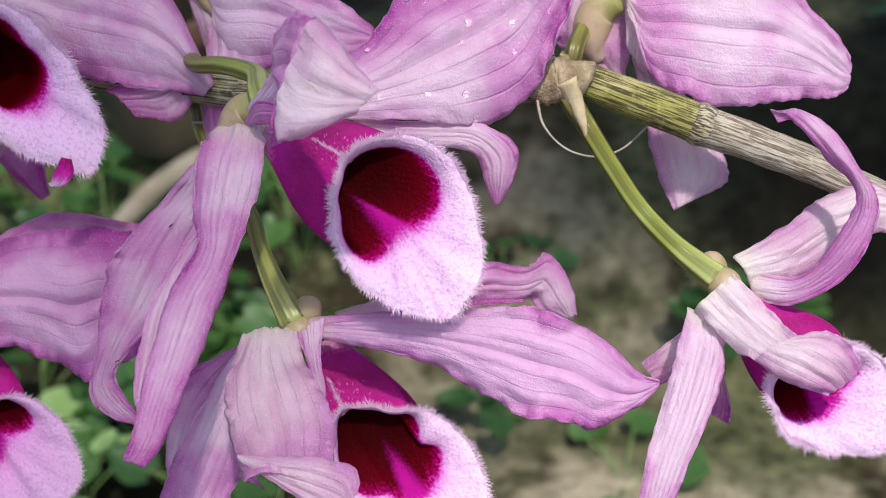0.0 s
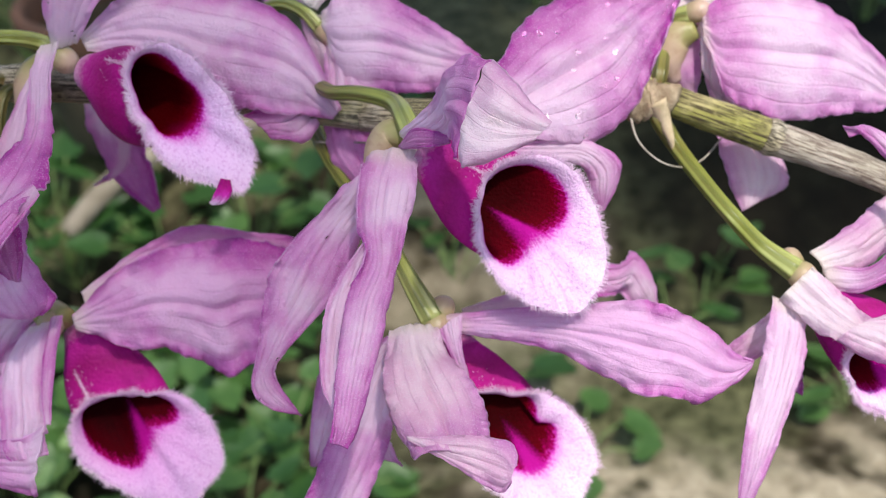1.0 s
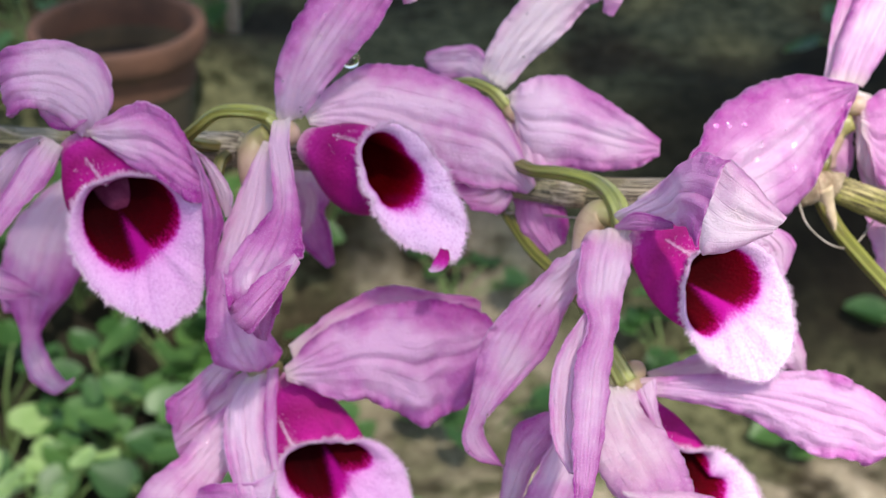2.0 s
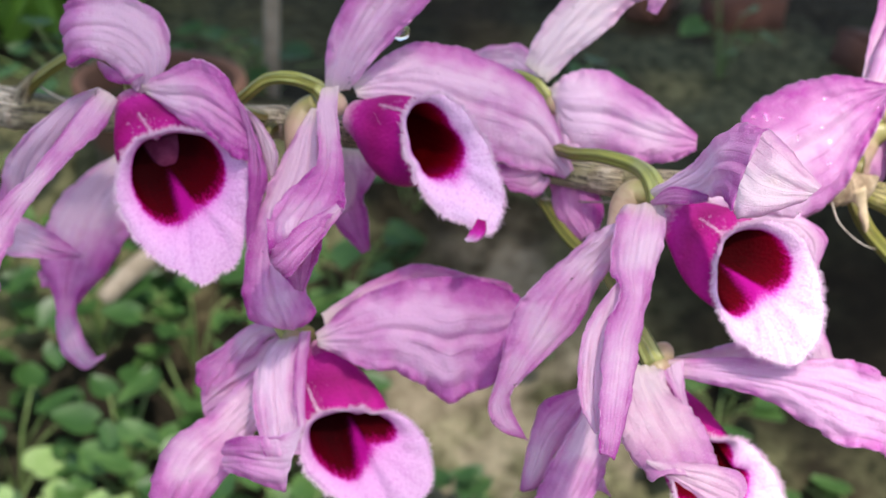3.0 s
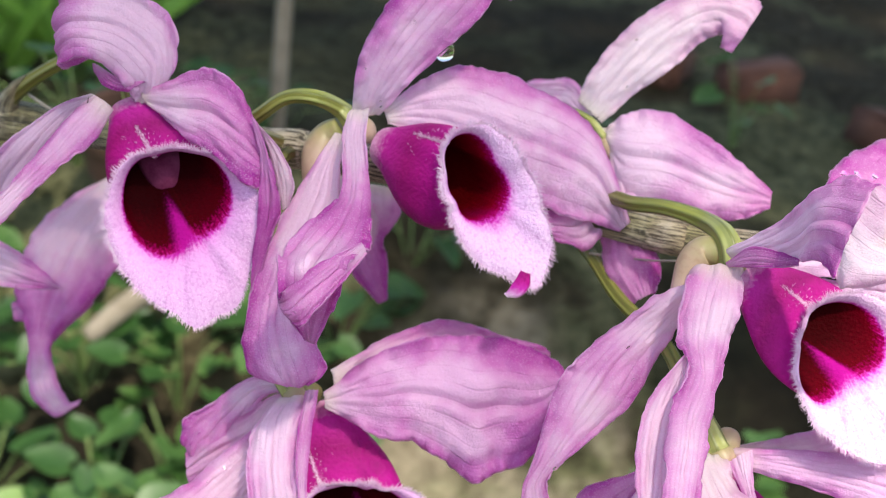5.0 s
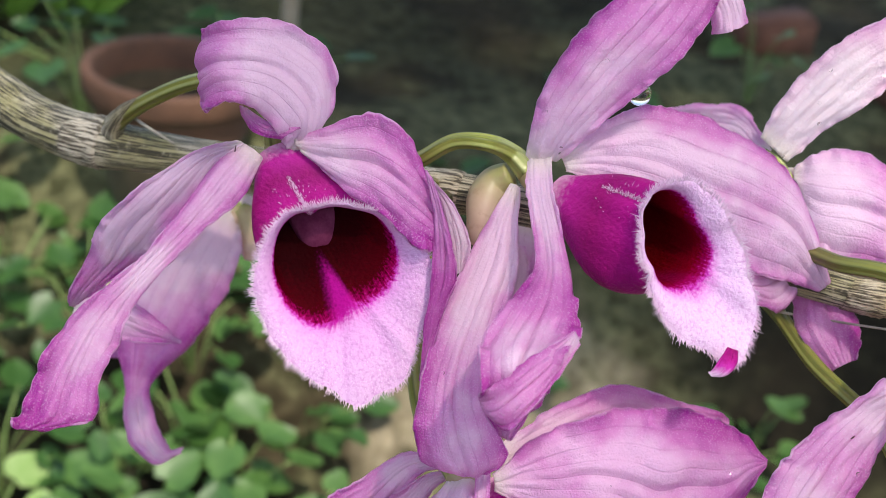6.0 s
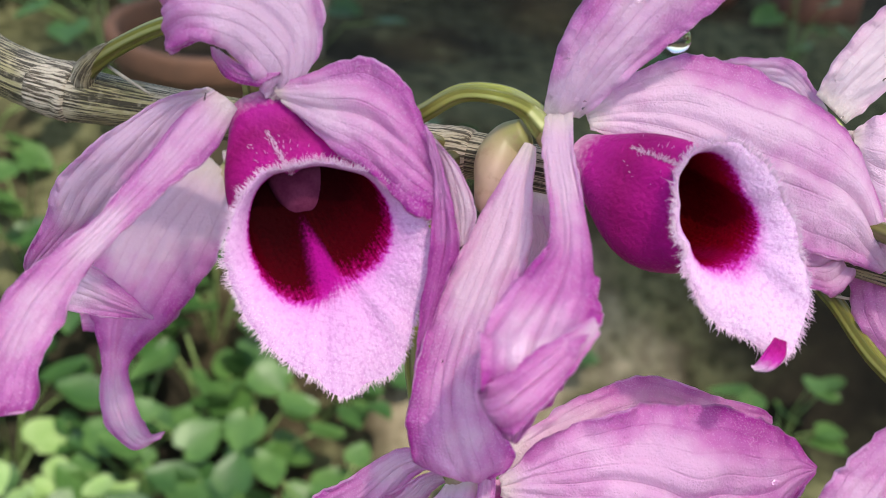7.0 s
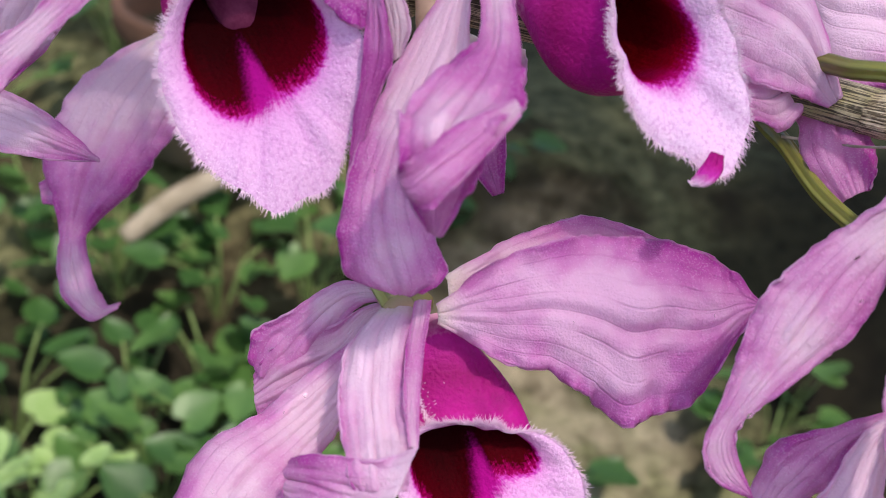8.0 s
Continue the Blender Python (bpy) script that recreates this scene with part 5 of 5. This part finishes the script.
tepal(flower, "petal", rich, [(-19.0, -43.0, 0.4, 0.1, -2.2, -4.0), (-14.0, -44.0, 0.2, 0.3, -2.2, -3.8), (-8.5, -45.3, -0.2, 0.6, -1.7, -3.0), (-4.0, -46.7, -0.6, 0.6, -0.9, -1.7), (0.4, -47.7, -1.6, 0.0, -0.1, -0.2)], 0.1, 0.3)
tepal(flower, "petal", rich, [(-13.1, -10.1, -25.7, 0.1, 1.4, 2.4), (-19.6, -12.2, -27.3, -0.5, 1.5, 2.7), (-23.4, -13.9, -28.2, -0.6, 0.9, 1.5)], 0.1, 0.3)
tepal(flower, "mentum", pale, [(0.3, 2.7, 2.7, -2.4, -0.2, -0.3), (1.9, -0.5, -2.9, -2.2, -0.2, -0.3), (2.8, -3.7, -8.7, -1.1, 0.0, 0.1)], 0.3, 0.1)

# ---- end of flowers ----

for key, rows in PEDICELS.items():
    tube("pedicel", rows, stalk_skin, FLOWERS[key], "arching green flower stalk", 16, 8, FLOWERS[key].location)
for key, rows in PEDICELS.items():
    tip, way = Vector(rows[-1][:3]), (Vector(rows[-1][:3]) - Vector(rows[-2][:3])).normalized() * 0.001
    r = rows[-1][3]
    tube("receptacle", [(*(tip - way * 0.8), r * 0.8), (*(tip + way * 0.5), r * 1.08), (*(tip + way * 2.0), r * 1.12), (*(tip + way * 3.4), r * 0.8), (*(tip + way * 4.2), r * 0.3)], mentum_skin, FLOWERS[key], "cream base joining the petals to the stalk", 16, 5, FLOWERS[key].location)
for key, rows in MENTA.items():
    tube("mentum", rows, mentum_skin, FLOWERS[key], "blunt yellowish pink chin behind the flower", 16, 6, FLOWERS[key].location)


# ---- dew and marks on the petals ----
def dewdrop(place, normal, r, label="small clear dewdrop clinging to an orchid petal", stretch=0.8):
    """A bead of water, flattened against the petal that it lies on."""
    drop = tagged(new("dewdrop"), label, "dewdrop", "dewdrops on the petals")
    drop.location = place
    w = Vector(normal).to_track_quat("Z", "Y").to_matrix()
    bm = bmesh.new()
    bmesh.ops.create_uvsphere(bm, u_segments=20, v_segments=12, radius=r / 1000)
    for v in bm.verts:
        v.co.z *= stretch if v.co.z > 0 else 0.25
        v.co = w @ (v.co * (1 + 0.08 * noise.noise(v.co * 900 + Vector(place) * 300)))
    part("bead", bm, water, drop).visible_shadow = False


for place, normal, r in (
        ((0.0756, 0.2920, 1.0423), (0.39, -0.75, 0.53), 0.55), ((0.0747, 0.2909, 1.0394), (-0.03, -0.60, 0.80), 0.45),
        ((0.0803, 0.2904, 1.0365), (0.42, -0.80, 0.42), 0.60), ((0.0629, 0.2858, 1.0397), (0.27, -0.76, 0.59), 0.60),
        ((0.0669, 0.2891, 1.0421), (0.21, -0.79, 0.58), 0.35), ((0.0651, 0.2878, 1.0411), (0.27, -0.75, 0.61), 0.35),
        ((0.0611, 0.2498, 1.0518), (-0.08, -0.98, 0.16), 0.90), ((0.0622, 0.2492, 1.0515), (-0.41, -0.89, 0.17), 0.60),
        ((0.0572, 0.2509, 1.0506), (0.16, -0.80, 0.57), 0.35), ((0.0639, 0.2495, 1.0530), (0.31, -0.72, 0.62), 0.35),
        ((0.0024, 0.2742, 1.0015), (0.05, -0.98, 0.18), 0.30), ((0.0212, 0.2792, 1.0034), (0.12, -0.79, 0.60), 0.30),
        ((0.0349, 0.2471, 1.0153), (-0.18, -0.53, 0.83), 0.45), ((0.0390, 0.2445, 1.0191), (-0.18, -0.50, 0.84), 0.40),
        ((-0.0254, 0.2702, 1.0206), (-0.63, -0.54, 0.56), 0.35), ((-0.0244, 0.2922, 1.0341), (-0.83, -0.54, 0.14), 0.40)):
    dewdrop(place, normal, r)
dewdrop((-0.0024, 0.2950, 1.0571), (0.75, -0.2, -0.65), 1.8, "large clear waterdrop hanging from a sepal edge", 0.9)


def scatter_dew(key, name, count, seed, low, high):
    """Beads of dew here and there on one petal."""
    rng = random.Random(seed)
    leaf = [c for c in FLOWERS[key].children if c.name.startswith(name)][0]
    faces = [p for p in leaf.data.polygons if abs(p.normal.y) > 0.3]
    for p in rng.sample(faces, count):
        n = p.normal if p.normal.y < 0 else -p.normal
        dewdrop(tuple(FLOWERS[key].location + p.center + n * 0.0003), tuple(n), rng.uniform(low, high) * 1.25)


scatter_dew("A", "petal", 22, 5, 0.22, 0.42)
scatter_dew("A", "sepal", 6, 6, 0.18, 0.32)
scatter_dew("E", "sepal", 5, 7, 0.18, 0.30)
scatter_dew("F", "petal", 6, 8, 0.18, 0.30)
scatter_dew("H", "sepal", 8, 9, 0.20, 0.34)


def blemish(key, place, normal, way, length):
    """A small dark scratch in a petal's skin."""
    f = FLOWERS[key]
    c, d = Vector(place) + Vector(normal) * 0.0001, Vector(way).normalized() * length / 2000
    tube("blemish", [(*(c - d), 0.05), (*(c - d * 0.3), 0.11), (*(c + d * 0.4), 0.09), (*(c + d), 0.06)], blot, f, "small dark scratch", 8, 4, f.location)


blemish("A", (0.0329, 0.2680, 1.0209), (0.49, -0.86, 0.11), (0.6, 0.3, 0.5), 0.8)
blemish("G", (-0.0592, 0.2838, 1.0446), (0.30, -0.83, 0.47), (0.1, 0.2, 1.0), 1.3)


# ---- behind the flowers ----
def leaf_mesh(name, length, width, material, notch=0.0):
    bm = bmesh.new()
    grid = []
    for i in range(7):
        v = i / 6
        w = width * (math.sin(math.pi * (0.06 + 0.90 * v) ** (0.75 if notch else 1.0))) ** 0.8
        grid.append([(w * u, length * v - notch * length * 0.18 * (1 - v) * abs(u), 0.10 * length * (u * u - 0.4 * v * v)) for u in (-1, -0.55, 0, 0.55, 1)])
    sheet(bm, grid)
    me = bpy.data.meshes.new(name)
    bm.to_mesh(me)
    bm.free()
    me.materials.append(material)
    me.polygons.foreach_set("use_smooth", [True] * len(me.polygons))
    return me


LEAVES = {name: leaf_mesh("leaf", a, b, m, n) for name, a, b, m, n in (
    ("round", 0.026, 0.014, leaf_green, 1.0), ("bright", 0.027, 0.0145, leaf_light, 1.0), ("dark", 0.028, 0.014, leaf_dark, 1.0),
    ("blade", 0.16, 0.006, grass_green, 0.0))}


def herb(x, y, kind, count, spread, height, seed, label):
    """A low plant: thin stems from one root, each ending in a leaf."""
    rng = random.Random(seed)
    z = ground_height(x, y)
    plant = tagged(new("ground_plant"), label, "plant", "low herbs on the soil")
    plant.location = (x, y, z)
    places = []
    for q in range(count):
        a, r = rng.uniform(0, 6.283), spread * math.sqrt(rng.random())
        tip = Vector((r * math.cos(a), r * math.sin(a), height * rng.uniform(0.35, 1.0) * (1 - 0.3 * r / spread)))
        places.append((tip, a))
        mid = tip * 0.5 + Vector((0, 0, height * 0.15))
        side = Vector((-math.sin(a), math.cos(a), 0)) * 0.0009
        deep = Vector((0, 0, 0.0009))
        bm = bmesh.new()
        rings = [[bm.verts.new(c + d) for d in (side, deep, -side, -deep)] for c in (Vector((0, 0, -0.01)), mid, tip)]
        for s, t in zip(rings, rings[1:]):
            for e in range(4):
                bm.faces.new((s[e], s[(e + 1) % 4], t[(e + 1) % 4], t[e]))
        part("stem", bm, stem_green, plant)
    for tip, a in places:
        lf = new("leaf", LEAVES[kind])
        lf.parent = plant
        s = rng.uniform(0.7, 1.25)
        lf.matrix_basis = Matrix.Translation(tip) @ Euler((rng.uniform(0.75, 1.4) if kind == "blade" else rng.uniform(-0.5, 0.5), rng.uniform(-0.4, 0.4), a - 1.57 + rng.uniform(-0.8, 0.8))).to_matrix().to_4x4() @ Matrix.Scale(s, 4)
    return plant


# bright and dark kinds paint sunlit and shaded herbs by leaf colour
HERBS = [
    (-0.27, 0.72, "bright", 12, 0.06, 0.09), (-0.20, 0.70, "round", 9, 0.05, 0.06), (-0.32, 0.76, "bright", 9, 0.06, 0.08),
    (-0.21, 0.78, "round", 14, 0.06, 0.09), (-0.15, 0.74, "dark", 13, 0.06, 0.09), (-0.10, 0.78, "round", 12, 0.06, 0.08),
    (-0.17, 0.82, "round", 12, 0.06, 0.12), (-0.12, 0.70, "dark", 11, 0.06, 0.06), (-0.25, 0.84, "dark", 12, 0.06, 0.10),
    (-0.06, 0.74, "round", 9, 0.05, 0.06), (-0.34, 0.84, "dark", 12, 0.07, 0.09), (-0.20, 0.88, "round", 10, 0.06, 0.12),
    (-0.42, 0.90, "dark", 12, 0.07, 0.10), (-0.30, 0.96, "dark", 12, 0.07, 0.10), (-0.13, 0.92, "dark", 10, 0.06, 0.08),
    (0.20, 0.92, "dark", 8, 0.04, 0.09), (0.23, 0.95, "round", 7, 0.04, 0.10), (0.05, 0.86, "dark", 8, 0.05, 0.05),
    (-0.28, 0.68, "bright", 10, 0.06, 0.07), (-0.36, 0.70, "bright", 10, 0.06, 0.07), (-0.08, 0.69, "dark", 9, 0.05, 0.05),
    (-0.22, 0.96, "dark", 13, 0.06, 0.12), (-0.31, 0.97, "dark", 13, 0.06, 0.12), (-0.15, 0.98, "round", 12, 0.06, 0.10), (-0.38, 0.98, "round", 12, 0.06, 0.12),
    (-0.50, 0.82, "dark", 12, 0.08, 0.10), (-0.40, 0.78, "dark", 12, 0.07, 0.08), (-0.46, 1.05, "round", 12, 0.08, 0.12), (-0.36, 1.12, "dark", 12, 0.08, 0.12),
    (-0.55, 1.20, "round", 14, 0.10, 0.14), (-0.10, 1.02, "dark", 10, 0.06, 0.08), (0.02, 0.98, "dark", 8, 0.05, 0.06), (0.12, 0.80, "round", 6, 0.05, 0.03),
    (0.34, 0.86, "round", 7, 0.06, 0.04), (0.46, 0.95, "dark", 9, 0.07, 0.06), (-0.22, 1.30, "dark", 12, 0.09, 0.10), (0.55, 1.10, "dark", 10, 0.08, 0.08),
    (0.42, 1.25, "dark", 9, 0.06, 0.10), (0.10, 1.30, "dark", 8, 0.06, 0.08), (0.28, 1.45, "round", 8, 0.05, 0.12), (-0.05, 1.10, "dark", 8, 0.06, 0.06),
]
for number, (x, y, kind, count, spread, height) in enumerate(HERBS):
    words = {"bright": "leaves on short stems in soil, coloured pale green for sunlight", "round": "small round green leaves crowding the soil", "dark": "leaves on the soil, coloured dark green for shade"}
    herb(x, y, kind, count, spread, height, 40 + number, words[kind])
for number, (x, y) in enumerate(((-0.62, 1.45), (-0.50, 1.50), (-0.74, 1.38), (-0.58, 1.62), (-0.70, 1.54), (-0.44, 1.62), (-0.55, 1.36), (-0.66, 1.30), (-0.46, 1.40))):
    herb(x, y, "blade", 26, 0.05, 0.05, 90 + number, "tuft of bright green grass on dark soil")


def turned(name, profile, material, parent, label="", sides=48):
    bm = bmesh.new()
    sheet(bm, [[(r * math.cos(a), r * math.sin(a), z) for a in np.linspace(0, 2 * math.pi, sides, endpoint=False)] for r, z in profile], True)
    return part(name, bm, material, parent, label)


def clay_pot(x, y, z, r):
    pot = tagged(new("clay_pot"), "weathered terracotta flower pot filled with dark soil", "flower pot")
    h = z - ground_height(x, y) + 0.01
    pot.location = (x, y, z - h)
    turned("wall", [(0.0, 0.001), (r * 0.62, 0.0), (r * 0.68, 0.006), (r * 0.86, h - 0.022)], mossy_clay, pot, "dark mossy clay wall")
    turned("rim", [(r * 0.86, h - 0.024), (r * 0.97, h - 0.022), (r, h - 0.018), (r, h - 0.003), (r * 0.985, h), (r * 0.88, h), (r * 0.86, h - 0.004), (r * 0.84, h - 0.05)], terracotta, pot, "thick rounded terracotta rim")
    turned("soil_fill", [(r * 0.845, h - 0.045), (r * 0.5, h - 0.040), (0.0, h - 0.038)], potting_soil, pot, "dark soil inside the pot")


clay_pot(-0.266, 1.060, 0.750, 0.074)


def dead_stick(points, label):
    s = tagged(new("dead_stick"), label, "stick")
    s.location = points[0][:3]
    tube("wood", points, bark, s, "", 12, 6, points[0][:3])


dead_stick([(-0.29, 0.935, 0.600, 8.0), (-0.262, 0.965, 0.622, 9.5), (-0.23, 1.00, 0.634, 9.0), (-0.19, 1.04, 0.636, 8.0), (-0.15, 1.08, 0.620, 7.0), (-0.11, 1.12, 0.60, 6.0)], "weathered grey dead branch lying on the herbs")


def stake(x, y, top, r, label):
    s = tagged(new("garden_stake"), label, "stake")
    z = ground_height(x, y)
    s.location = (x, y, z)
    tube("pole", [(x, y, z - 0.02, r), (x + 0.004, y, (z + top) / 2, r * 0.95), (x + 0.01, y + 0.004, top, r * 0.9)], bark, s, "", 10, 6, s.location)


stake(-0.215, 1.30, 1.05, 9.0, "grey weathered stake standing in the soil")


def brick_piece(x, y, turn, size, seed):
    """A broken brick: a bevelled block with a chipped end."""
    rng = random.Random(seed)
    b = tagged(new("broken_brick"), "broken red brick half sunk in dark soil", "brick", "brick fragments on the soil")
    z = ground_height(x, y)
    b.matrix_basis = Matrix.Translation((x, y, z + 0.012)) @ Euler((rng.uniform(-0.2, 0.2), rng.uniform(-0.2, 0.2), turn)).to_matrix().to_4x4()
    bm = bmesh.new()
    bmesh.ops.create_cube(bm, size=1.0)
    bmesh.ops.scale(bm, vec=(size, size * 0.55, 0.05), verts=bm.verts)
    bmesh.ops.bevel(bm, geom=bm.edges[:], offset=0.006, segments=2, affect="EDGES")
    bmesh.ops.subdivide_edges(bm, edges=bm.edges[:], cuts=1, use_grid_fill=True)
    for v in bm.verts:
        v.co += Vector((rng.uniform(-1, 1), rng.uniform(-1, 1), rng.uniform(-1, 1))) * 0.003
    part("block", bm, brick_red, b)


for number, (x, y, turn, size) in enumerate(((0.33, 1.62, 0.4, 0.10), (0.22, 1.66, 1.2, 0.09), (0.46, 1.50, 2.0, 0.08))):
    brick_piece(x, y, turn, size, 300 + number)
